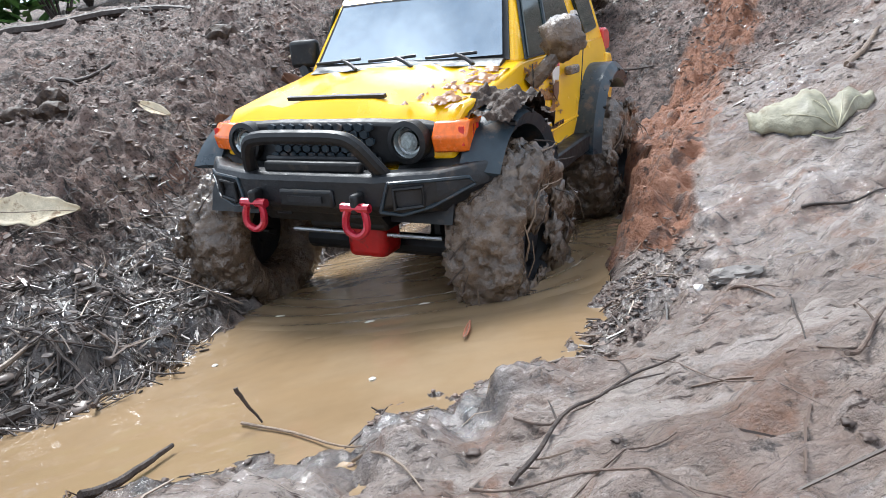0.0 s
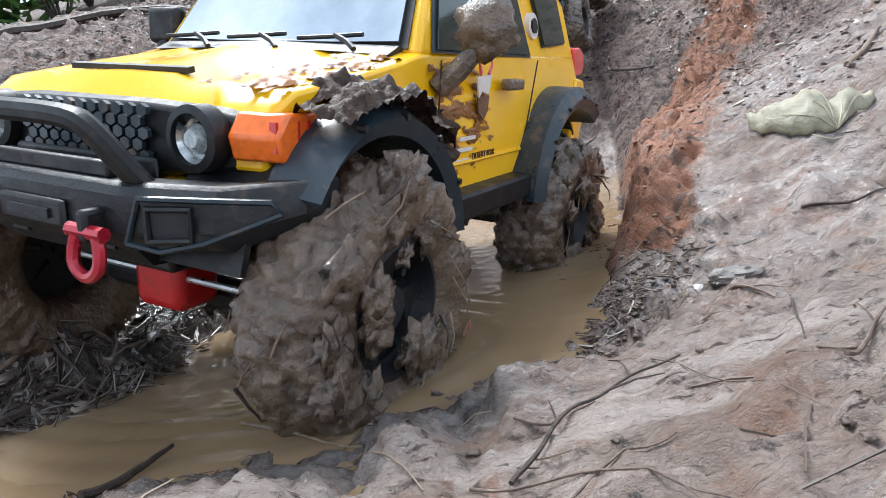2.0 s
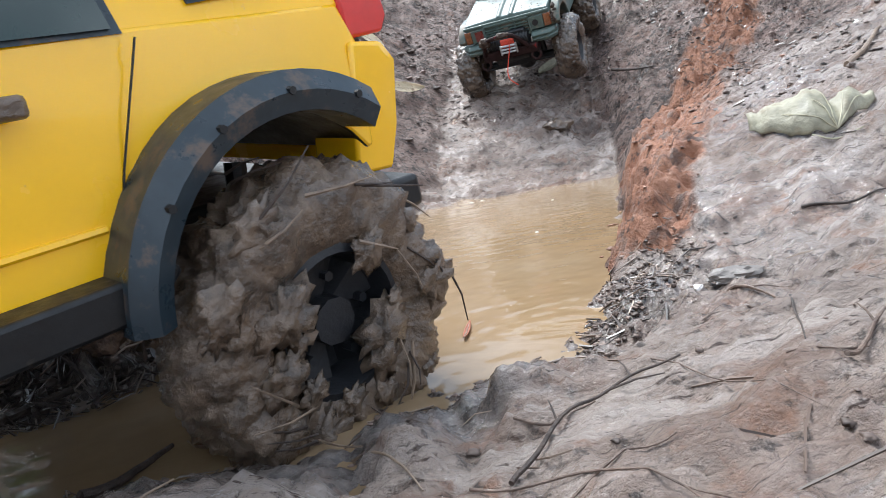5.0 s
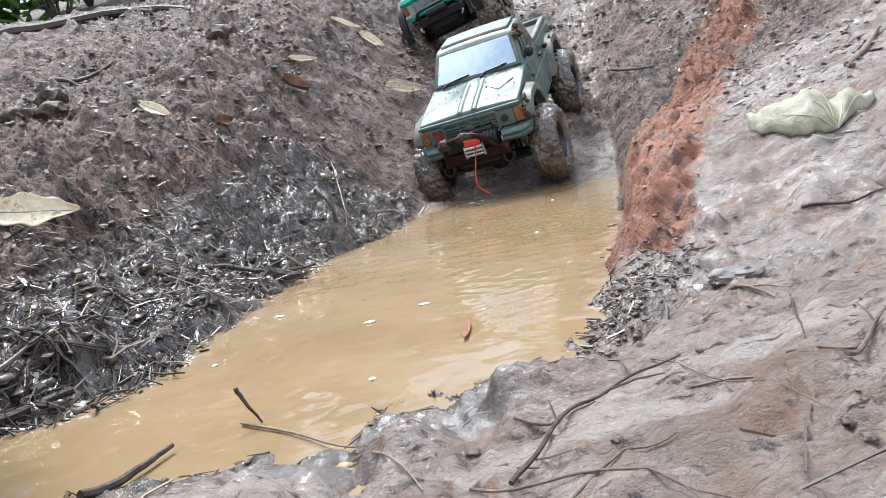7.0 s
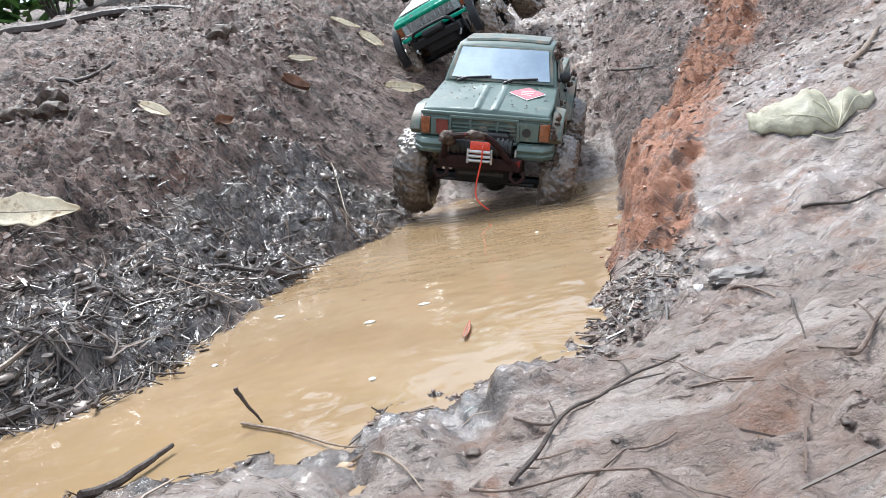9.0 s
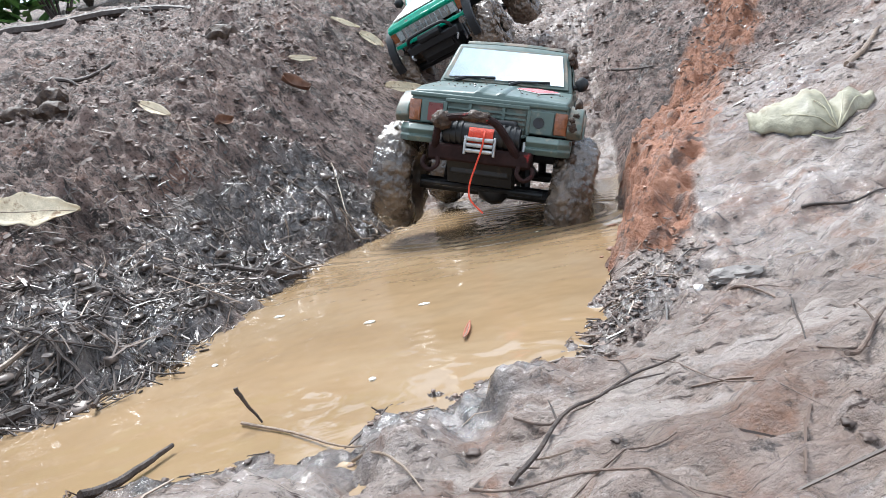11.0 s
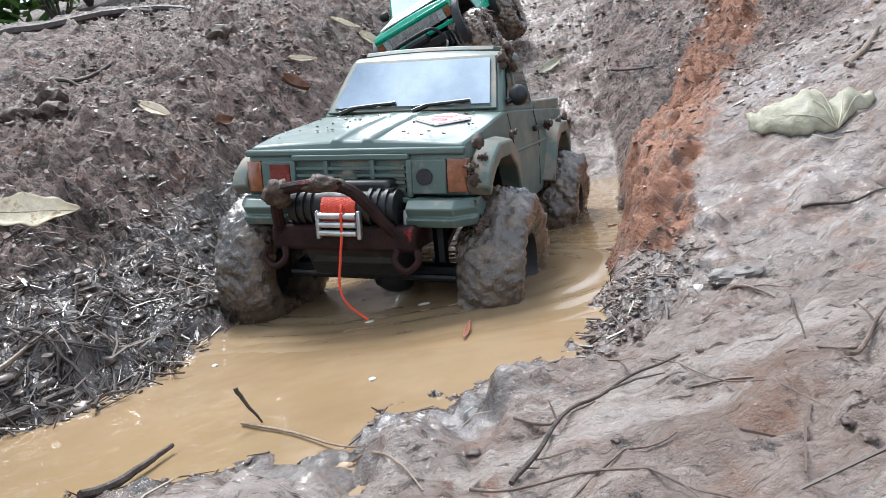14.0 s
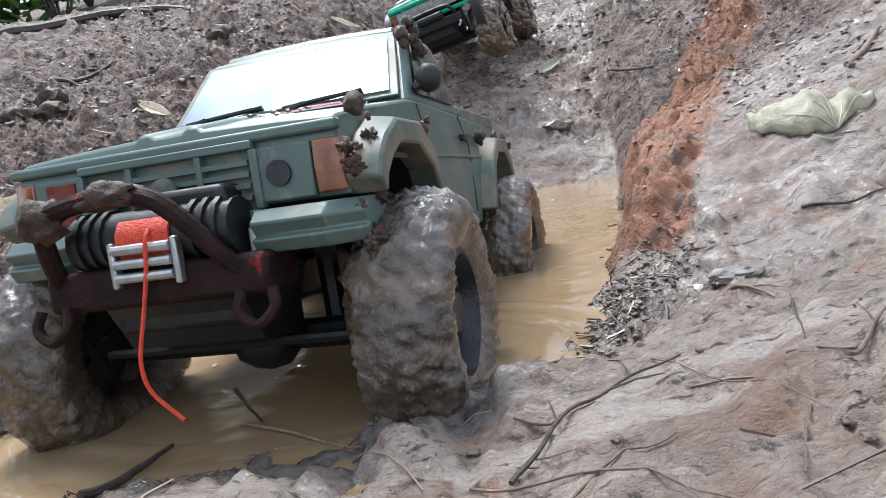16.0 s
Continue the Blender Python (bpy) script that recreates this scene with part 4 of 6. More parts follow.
    spare = wheel(car, "spare_wheel", 0.056, 0.044, 20, 0.0, 4, 1, CLEANRUB, SILVER)
    spare.matrix_basis = Matrix.Translation((-0.247, 0, 0.170)) @ pose(0, 0, 0, 0, 0, 90)
    tagged(spare, "clean black spare wheel")
    # mud thrown on the wing, door and flare
    def crust(name, place, nu, nv, thick, label, mat):
        """An uneven crust of mud over a patch; place(u, v) gives the point and the way out, thick(u, v) the depth, bare where it is not above 0."""
        bm, grid = bmesh.new(), {}
        for i in range(nu + 1):
            for j in range(nv + 1):
                u, v = i / nu, j / nv
                t = thick(u, v)
                p, out = place(u, v)
                grid[i, j] = (bm.verts.new(p + out * max(t, -0.001)), t)
        for i in range(nu):
            for j in range(nv):
                q = [grid[k] for k in ((i, j), (i + 1, j), (i + 1, j + 1), (i, j + 1))]
                if max(k[1] for k in q) > 0:
                    bm.faces.new([k[0] for k in q])
        for v in [v for v in bm.verts if not v.link_faces]:
            bm.verts.remove(v)
        part(name, bm, mat, car, label, angle=180)

    def on_wing(u, v):
        a = radians(64 + 74 * u)
        out = Vector((math.cos(a), 0.15, math.sin(a)))
        q = 0.0855 + 0.002 * math.sin(v * math.pi)
        return Vector((AX + q * math.cos(a), 0.080 + 0.037 * v, 0.080 + q * math.sin(a))), out

    def wing_depth(u, v):
        n = noise.fractal(Vector((u * 6, v * 3.0, 2.2)), 1.0, 2.0, 4)
        m = noise.fractal(Vector((u * 26, v * 12, 7.7)), 0.7, 2.0, 3)
        return 0.009 * (n + 0.2 * m + 0.45 - 1.5 * (u - 0.5) ** 2 - 1.1 * (v - 0.55) ** 2)
    crust("mud_clump", on_wing, 90, 34, wing_depth, "thick mud lying on the wing", DRYMUD)

    def on_flank(u, v):
        return Vector((0.052 + 0.024 * u, 0.0945, 0.090 + 0.066 * v)), Vector((0, 1, 0))

    def flank_depth(u, v):
        n = noise.fractal(Vector((u * 2.4, v * 4.5, 5.1)), 0.9, 2.0, 4)
        return 0.012 * (n + 0.42 - 1.6 * (u - 0.55) ** 2 - 1.2 * (v - 0.42) ** 2)
    crust("mud_clump", on_flank, 34, 70, flank_depth, "mud clods behind the front wheel arch", DRYMUD)

    film = material("mud_film", (0.25, 0.10, 0.022), 0.45, vary=0.4, scale=120, bump=0.3)

    def on_door(u, v):
        z = 0.112 + 0.073 * v
        return Vector((-0.030 + 0.092 * u, 0.0936 - 0.006 * max(0, (z - 0.15) / 0.04), z)), Vector((0, 1, 0))

    def door_depth(u, v):
        n = noise.fractal(Vector((u * 4.0 + v * 2.2, v * 9.0 - u * 2.0, 9.4)), 0.6, 2.0, 6)
        rim = min(u, 1 - u, v, 1 - v)
        return 0.0009 * (1.2 * n - 0.10 + 0.45 * u - 1.6 * (v - 0.55) ** 2 - 1.6 * max(0, 0.40 - u) - 3.5 * max(0, 0.14 - rim))
    crust("mud_smear", on_door, 150, 110, door_depth, "brown smears of mud on the door", film)

    def on_hood(u, v):
        y = 0.055 + 0.036 * v
        x = 0.075 + 0.115 * u
        return Vector(shape(x, y, 0.1835 - 0.16 * max(0, x - 0.09) - 0.06 * max(0, 0.09 - x))), Vector((0, 0.3, 1))

    def hood_depth(u, v):
        n = noise.fractal(Vector((u * 9, v * 4, 3.3)), 0.75, 2.0, 5)
        return 0.0022 * (n - 0.42 + 0.5 * v)
    crust("mud_smear", on_hood, 90, 40, hood_depth, "splashes of mud on the bonnet edge", film)
    rnd = random.Random(5)
    for i in range(12):
        part("mud_clump", lump((rnd.uniform(-0.09, 0.03), rnd.uniform(0.06, 0.10), 0.085), (0.008, 0.006, rnd.uniform(0.004, 0.009)), i + 80, 0.4, 3), DRYMUD, car, angle=180)
    # print on the door
    horn = rod(curve([(0.006, 0.0955, 0.176), (0.010, 0.0955, 0.184), (0.016, 0.0950, 0.187)], 4), 0.0011, 5, taper=0.0004)
    rod(curve([(-0.006, 0.0955, 0.176), (-0.010, 0.0955, 0.183), (-0.006, 0.0950, 0.188)], 4), 0.0011, 5, horn, 0.0004)
    part("horn_decal", horn, STICKER, car, "pinkish horn-shaped door decal")
    part("face_decal", plate([(x, 0.0948, z) for x, z in ((0.011, 0.174), (-0.010, 0.176), (-0.009, 0.168), (-0.006, 0.163), (0.003, 0.165), (0.008, 0.161), (0.010, 0.168))], (0, 0.0008, 0)), STICKW, car)
    part("jaw_decal", plate([(x, 0.0949, z) for x, z in ((0.010, 0.161), (-0.008, 0.162), (-0.006, 0.152), (0.000, 0.146), (0.008, 0.152))], (0, 0.0008, 0)), REDLEAF, car)
    for k in range(3):
        part("stripe_decal", box(0.020 + 0.004 * k, 0.0943, 0.136 - 0.007 * k, 0.022, 0.0012, 0.0024), STICKW, car)
    txt = bpy.data.curves.new("lettering", "FONT")
    txt.body, txt.size, txt.extrude, txt.align_x = "DESERT FOX", 0.0062, 0.0004, "CENTER"
    txt.materials.append(BROWNPRINT)
    tob = new("lettering", txt)
    tob.parent = car
    tob.matrix_basis = Matrix.Translation((-0.004, 0.0950, 0.1215)) @ pose(0, 0, 0, 90, 0, 180)
    front = ("front_bumper", "fog_frame", "fog_recess", "fog_surround", "shackle", "pin", "shackle_tab", "bumper_mount", "fairlead", "fairlead_slot", "bull_bar", "bar_plate", "bumper_skid")
    below = ("chassis", "axle", "shock_absorber", "link_arm", "diff_cover", "tie_rod")
    for ob in car.children_recursive:
        kind = ob.name.split(".")[0]
        if ob.parent == spare or ob == spare or ob.type == "EMPTY":
            continue
        broad, aside = (1.05, 0.006) if kind in front else (1.0, 0.008) if kind in below else (1.2, 0.0)
        if kind in ("headlight", "lettering"):
            ob.location.y = ob.location.y * broad + aside
        elif ob.parent == car or kind == "pin":
            ob.data.transform(Matrix.Translation((0, aside, 0)) @ Matrix.Diagonal((1, broad, 1, 1)))
    wheels = []
    for i, (x, y) in enumerate(((AX + 0.004, 0.123), (AX + 0.004, -0.126), (-AX, 0.117), (-AX, -0.110))):
        w = wheel(car, "wheel", 0.071, 0.054, 17, 1.0, 3 + i, 1 if y > 0 else -1, MUD, CLEANRUB)
        tagged(w, "fat off-road wheel caked in wet brown mud")
        # the front axle is twisted up on the side of the bank
        wheels.append((w, x, y, AZ + (0.014 if i == 0 else 0.003)))
    return car, wheels


# ---- the olive pickup ----
def green_pickup():
    car = thing("toy_pickup", "muddy olive green toy pickup with front winch and bull bar", "toy car")
    AX, AZ = 0.142, 0.057
    top = [(0.190, 0.152), (0.186, 0.160), (0.15, 0.166), (0.10, 0.172), (0.068, 0.176), (0.02, 0.176), (-0.06, 0.174), (-0.215, 0.170), (-0.217, 0.15)]
    prof = arch_profile(0.190, -0.215, AX - 0.004, -AX, 0.088, 0.088, 0.060, 0.090, top)

    def shape(x, y, z):
        k = y / 0.090
        w = 0.090 - 0.007 * max(0, (z - 0.14) / 0.036) - 0.004 * max(0, (0.11 - z) / 0.03) - 0.004 * max(0, (x - 0.15) / 0.04)
        rib = 0.0022 if 0.10 < abs(k) < 0.2 and x > 0.07 and z > 0.158 else 0
        crown = 0.003 * (1 - k * k) if x > 0.06 and z > 0.15 else 0
        return (x, k * w, z + crown + rib)
    ys = [0.090 * q for q in (-1, -0.95, -0.7, -0.68, -0.21, -0.18, -0.12, -0.09, 0.09, 0.12, 0.18, 0.21, 0.68, 0.7, 0.95, 1)]
    part("body", slab(prof, ys, shape, lambda x, z: in_arch(x, z, (AX - 0.004, 0.088, 0.060), (-AX, 0.088, 0.060)) or z < 0.095), (OLIVE, BLACK), car, "olive green painted body shell", bevel=0.003, angle=28)
    cab = [(0.070, 0.175), (0.026, 0.222), (0.018, 0.227), (-0.045, 0.228), (-0.054, 0.222), (-0.062, 0.173)]

    def lean(x, y, z):
        return (x, y * (1 - 0.15 * (z - 0.175) / 0.053), z + (0.003 * (1 - (y / 0.083) ** 2) if z > 0.22 else 0))
    part("cabin", slab(cab, [0.083 * q for q in (-1, -0.95, -0.5, 0, 0.5, 0.95, 1)], lean), OLIVE, car, bevel=0.003)
    part("roof_skin", slab([(0.014, 0.2285), (0.010, 0.2325), (-0.042, 0.2335), (-0.046, 0.2295)], [0.062 * q for q in (-1, -0.5, 0, 0.5, 1)], lambda x, y, z: (x, y, z + 0.002 * (1 - (y / 0.062) ** 2))), OLIVED, car, bevel=0.001)

    def on_front(u, z, out):
        k = (z - 0.175) / 0.047
        return Vector((0.070 - 0.044 * k + out, u * 0.083 * (1 - 0.15 * (z - 0.175) / 0.053), z + out * 0.9))
    part("windscreen_frame", plate([on_front(u, z, 0.0008) for u, z in ((-0.94, 0.1775), (0.94, 0.1775), (0.94, 0.222), (-0.94, 0.222))], (0.0016, 0, 0.0015)), OLIVED, car, bevel=0.0006)
    part("windscreen", plate([on_front(u, z, 0.0026) for u, z in ((-0.87, 0.1805), (0.87, 0.1805), (0.87, 0.2185), (-0.87, 0.2185))], (0.0008, 0, 0.0008)), SHIELD, car, "glossy pale windscreen mirroring the sky")
    for s in (1, -1):
        def on_side(x, z, out):
            return Vector((x, s * (0.083 * (1 - 0.15 * (z - 0.175) / 0.053) + out), z))
        part("side_window", plate([on_side(x, z, 0.001) for x, z in ((0.052, 0.181), (0.018, 0.220), (-0.040, 0.221), (-0.046, 0.181))], (0, s * 0.001, 0)), GLASS, car)
        part("window_post", rod([on_side(0.018, 0.181, 0.002), on_side(0.010, 0.220, 0.002)], 0.0016, 6), OLIVED, car)
        if s > 0:
            part("mirror", lump((0.050, s * 0.0915, 0.189), (0.006, 0.008, 0.009), 9, 0.08, 3), BLACK, car, "small black wing mirror")
            part("mirror_stalk", rod([(0.052, s * 0.082, 0.184), (0.050, s * 0.090, 0.187)], 0.003, 6), BLACK, car)
        part("door_gap", rod([(0.060, s * 0.0905, 0.10), (0.062, s * 0.0895, 0.15), (0.060, s * 0.084, 0.174)], 0.0005, 5), BLACK, car)
        part("door_gap", rod([(-0.052, s * 0.0905, 0.10), (-0.052, s * 0.0895, 0.15), (-0.052, s * 0.084, 0.173)], 0.0005, 5), BLACK, car)
        part("door_handle", box(-0.040, s * 0.0895, 0.156, 0.016, 0.004, 0.005), BLACK, car, bevel=0.001)
        part("side_crease", rod([(0.185, s * 0.0885, 0.142), (-0.21, s * 0.0895, 0.142)], 0.0018, 6), OLIVE, car)
        # bed rail
        part("bed_rail", box(-0.138, s * 0.078, 0.176, 0.150, 0.010, 0.012), OLIVED, car, "olive load-bed side rail", bevel=0.002)
        # flares
        for cx, nm in ((AX - 0.004, "front_flare"), (-AX, "rear_flare")):
            bm = bmesh.new()
            angs = (38, 46, 58, 74, 106, 130, 152, 170) if cx > 0 else (10, 28, 50, 72, 108, 130, 152, 170)
            rings = []
            for a in angs:
                c, d = math.cos(radians(a)), math.sin(radians(a))
                ri, ro = (0.060, 0.072) if 40 < a < 140 else (0.058, 0.069)
                rings.append([bm.verts.new(v) for v in ((cx + ri * c, s * 0.084, 0.088 + ri * d), (cx + ri * c, s * 0.101, 0.088 + ri * d), (cx + ro * c * 0.98, s * 0.101, 0.088 + ro * d), (cx + ro * c * 1.03, s * 0.086, 0.088 + ro * d * 1.04))])
            for p, q in zip(rings, rings[1:]):
                for j in range(4):
                    bm.faces.new((p[j], p[(j + 1) % 4], q[(j + 1) % 4], q[j]))
            bm.faces.new(rings[0])
            bm.faces.new(rings[-1][::-1])
            part(nm, bm, OLIVED, car, "squared olive wheel-arch flare", bevel=0.0015, angle=30)
        # lamps
        head = part("headlight", box(0.1905, s * 0.0585, 0.138, 0.006, 0.026, 0.024), OLIVE, car, bevel=0.001)
        if s > 0:
            # no opening is cut: a black disc paints the hole's dark inside
            part("lamp_hole", disc((0.194, s * 0.0560, 0.138), (1, 0, 0), 0.0058, 0.002, 18), CLEANRUB, head, "black disc drawing the shade inside an empty round lamp hole")
        else:
            part("lamp_insert", box(0.194, s * 0.0555, 0.138, 0.002, 0.016, 0.019), MAROON, head, "reddish lamp insert")
        part("turn_signal", slab([(0.193, 0.127), (0.194, 0.1385), (0.193, 0.150), (0.178, 0.150), (0.178, 0.127)], [s * 0.0722, s * 0.080, s * 0.0855], lambda x, y, z: (x - 0.5 * max(0, abs(y) - 0.080), y, z)), AMBER, car, "orange corner indicator lens", bevel=0.001)
        # bumper end
        b = part("front_bumper", slab([(0.205, 0.105), (0.209, 0.111), (0.205, 0.1125), (0.209, 0.118), (0.203, 0.1235), (0.18, 0.1235), (0.18, 0.104)], [s * 0.046, s * 0.080, s * 0.0925], lambda x, y, z: (x - 1.3 * max(0, abs(y) - 0.080), y, z)), OLIVE, car, "ribbed olive bumper end", bevel=0.001)
        part("step_bracket", box(0.200, s * 0.045, 0.106, 0.010, 0.004, 0.022), SILVER, car, bevel=0.001)
        part("shackle", rod(curve([(0.217, s * 0.05 - 0.007, 0.092), (0.220, s * 0.05 - 0.008, 0.084), (0.221, s * 0.05, 0.078), (0.220, s * 0.05 + 0.008, 0.084), (0.217, s * 0.05 + 0.007, 0.092)], 4), 0.0024, 8), RUST, car, "rusty tow shackle")
        part("winch_post", box(0.205, s * 0.035, 0.115, 0.006, 0.006, 0.034), BLACK, car)
    # grille
    part("grille_back", box(0.1895, 0, 0.137, 0.003, 0.088, 0.027), OLIVED, car)
    part("grille_frame", strip_frame(0.1925, 0.090, 0.137, 0.030, 0.004), OLIVE, car, bevel=0.0008)
    for z in (0.1295, 0.1345, 0.1395, 0.1445):
        part("grille_slat", box(0.1925, 0, z, 0.004, 0.084, 0.0022), OLIVE, car)
    for y in (-0.018, 0.018):
        part("grille_post", box(0.193, y, 0.137, 0.004, 0.003, 0.026), OLIVE, car)
    part("grille_badge", disc((0.1955, 0, 0.137), (1, 0, 0), 0.0065, 0.002, 16), OLIVED, car)
    part("bonnet_lip", box(0.190, 0, 0.1555, 0.006, 0.170, 0.005), OLIVE, car, bevel=0.0015)
    part("bed_floor", box(-0.138, 0, 0.1715, 0.145, 0.146, 0.003), BLACK, car)
    part("tailgate", box(-0.213, 0, 0.168, 0.008, 0.150, 0.026), OLIVED, car, bevel=0.002)
    for y in (-0.045, 0.022):
        blade = rod([(0.0735, y - 0.018, 0.1825), (0.071, y + 0.006, 0.1845), (0.067, y + 0.032, 0.1865)], 0.0015, 6)
        rod([(0.078, y - 0.016, 0.179), (0.0735, y - 0.004, 0.1835)], 0.0022, 6, blade)
        part("wiper", blade, BLACK, car, "black wiper arm")
    # sticker on the bonnet
    part("diamond_sticker", plate([(0.140, 0.048, 0.1700), (0.112, 0.068, 0.1735), (0.088, 0.044, 0.1765), (0.114, 0.022, 0.1740)], (0, 0, 0.0010)), STICKER, car, "pink-red diamond sticker")
    part("sticker_edge", plate([(0.142, 0.048, 0.1695), (0.112, 0.070, 0.1730), (0.086, 0.044, 0.1760), (0.114, 0.020, 0.1735)], (0, 0, 0.0008)), STICKW, car)
    for k in range(3):
        part("sticker_mark", box(0.108 + 0.008 * k, 0.045, 0.1752 - 0.0010 * k, 0.003, 0.020 - 0.003 * k, 0.0012), STICKW, car)
    # winch, fairlead and cord
    part("bumper_beam", box(0.200, 0, 0.098, 0.030, 0.110, 0.018), RUST, car, "rusty red-brown bumper beam", bevel=0.003)
    drum = part("winch", rod([(0.203, -0.040, 0.1185), (0.203, 0.040, 0.1185)], 0.0125, 14), BLACK, car, "black toy winch")
    for y in (-0.034, -0.028, -0.022, 0.022, 0.028, 0.034):
        part("winch_rib", rod([(0.203, y - 0.0012, 0.1185), (0.203, y + 0.0012, 0.1185)], 0.0142, 14), BLACK, drum)
    part("winch_box", box(0.196, 0.012, 0.132, 0.020, 0.046, 0.010), BLACK, drum, bevel=0.003)
    spool = rod([(0.2055, -0.013, 0.1175), (0.2055, 0.013, 0.1175)], 0.0116, 14)
    part("cord_spool", spool, ROPE, car, "red cord wound on the winch")
    fair = part("fairlead", box(0.216, -0.0155, 0.108, 0.005, 0.0032, 0.020), SILVER, car, "grey roller fairlead", bevel=0.001)
    part("fairlead_plate", box(0.216, 0.0155, 0.108, 0.005, 0.0032, 0.020), SILVER, fair, bevel=0.001)
    for z in (0.1025, 0.1085, 0.1145):
        part("roller", rod([(0.218, -0.014, z), (0.218, 0.014, z)], 0.0022, 10), SILVER, fair)
    part("bull_bar", rod(curve([(0.203, -0.050, 0.090), (0.216, -0.047, 0.110), (0.223, -0.043, 0.129), (0.225, -0.034, 0.134), (0.226, -0.010, 0.137), (0.225, 0.010, 0.135), (0.222, 0.021, 0.127), (0.213, 0.038, 0.104), (0.203, 0.048, 0.090)], 5), 0.0042, 9),
         RUST, car, "rusty mud-coated tubular bull bar")
    clod = lump((0.224, -0.041, 0.131), (0.008, 0.011, 0.009), 12, 0.5, 3)
    lump((0.226, -0.005, 0.138), (0.006, 0.014, 0.0055), 14, 0.5, 3, clod)
    part("mud_clump", clod, DRYMUD, car, "brown mud lumps on the bull bar", angle=180)
    # under the truck
    part("chassis", box(0, 0, 0.086, 0.40, 0.066, 0.022), BLACK, car, bevel=0.003)
    part("front_skid", slab([(0.205, 0.090), (0.19, 0.066), (0.15, 0.06), (0.15, 0.09)], [-0.035, 0.035]), BLACK, car)
    for x in (AX, -AX):
        part("axle", rod([(x, -0.075, AZ), (x, 0.075, AZ)], 0.008, 10), BLACK, car)
        part("axle_housing", lump((x + 0.006, 0.012, AZ), (0.018, 0.018, 0.016), 3, 0.08, 2), BLACK, car)
        for s in (1, -1):
            part("shock_absorber", rod([(x - 0.008, s * 0.046, AZ + 0.004), (x - 0.018, s * 0.04, 0.115)], 0.006, 8), BLACK, car)
            part("leaf_link", rod([(x, s * 0.04, AZ), (x * 0.35, s * 0.032, 0.08)], 0.004, 6), BLACK, car)
    part("tie_rod", rod([(0.168, -0.068, 0.060), (0.168, 0.068, 0.060)], 0.0028, 8), BLACK, car)
    rnd = random.Random(9)
    for i in range(18):
        k = rnd.uniform(0.002, 0.0052)
        part("mud_clump", lump((0.192 + rnd.uniform(-0.02, 0.012), 0.092 + rnd.uniform(-0.004, 0.005), rnd.uniform(0.098, 0.150)), (k * 0.8, k, k), i, 0.9, 3), DRYMUD, car, angle=180)
    for i in range(10):
        k = rnd.uniform(0.003, 0.006)
        part("mud_clump", lump((0.03 + rnd.uniform(-0.02, 0.01), 0.076 + rnd.uniform(-0.003, 0.004), rnd.uniform(0.205, 0.230)), (k, k * 0.8, k), i + 30, 0.38, 3), DRYMUD, car, angle=180)
    for i in range(24):
        k = rnd.uniform(0.002, 0.006)
        x = rnd.choice((0.138, -0.142)) + rnd.uniform(-0.075, 0.075)
        part("mud_clump", lump((x, 0.094 + rnd.uniform(-0.003, 0.004), rnd.uniform(0.094, 0.118) if abs(x) < 0.075 else rnd.uniform(0.15, 0.162)), (k * 1.2, k * 0.6, k), i + 130, 0.6, 2), DRYMUD, car, angle=180)
    specks = bmesh.new()
    for i in range(60):
        x, y = rnd.uniform(0.075, 0.18), rnd.uniform(-0.08, 0.085)
        z = 0.1745 - (x - 0.085) * 0.11 + 0.0025 * (1 - (y / 0.09) ** 2)
        k = rnd.uniform(0.0006, 0.0016)
        lump((x, y, z), (k * 1.4, k, k * 0.6), i + 60, 0.4, 1, specks)
    tagged(part("mud_specks", specks, MUD, car), kind="stuff")
    cord = part("winch_cord", rod(curve([(0, 0, 0.006), (0.004, 0, 0.001), (0.004, -0.002, -0.012), (0.003, -0.008, -0.032), (0.004, -0.012, -0.050), (0.003, -0.010, -0.064), (0.003, 0.004, -0.077)], 5), 0.0010, 6), ROPE, car, "thin red-orange winch cord hanging down")
    wheels = []
    for i, (x, y) in enumerate(((AX, 0.099), (AX, -0.099), (-AX, 0.099), (-AX, -0.099))):
        w = wheel(car, "wheel", 0.062, 0.045, 26, 0.75, 11 + i, 1 if y > 0 else -1, RUBBER, CLEANRUB)
        tagged(w, "wide off-road wheel with muddy lugged tyre")
        wheels.append((w, x, y, AZ + 0.004))
    return car, wheels, cord


def strip_frame(x, w, zc, h, t):
    """A rectangular frame facing forward."""
    bm = bmesh.new()
    for cy, cz, sy, sz in ((0, zc + h / 2, w, t), (0, zc - h / 2, w, t), (w / 2, zc, t, h - t), (-w / 2, zc, t, h - t)):
        box(x, cy, cz, 0.005, sy, sz, bm=bm)
    return bm


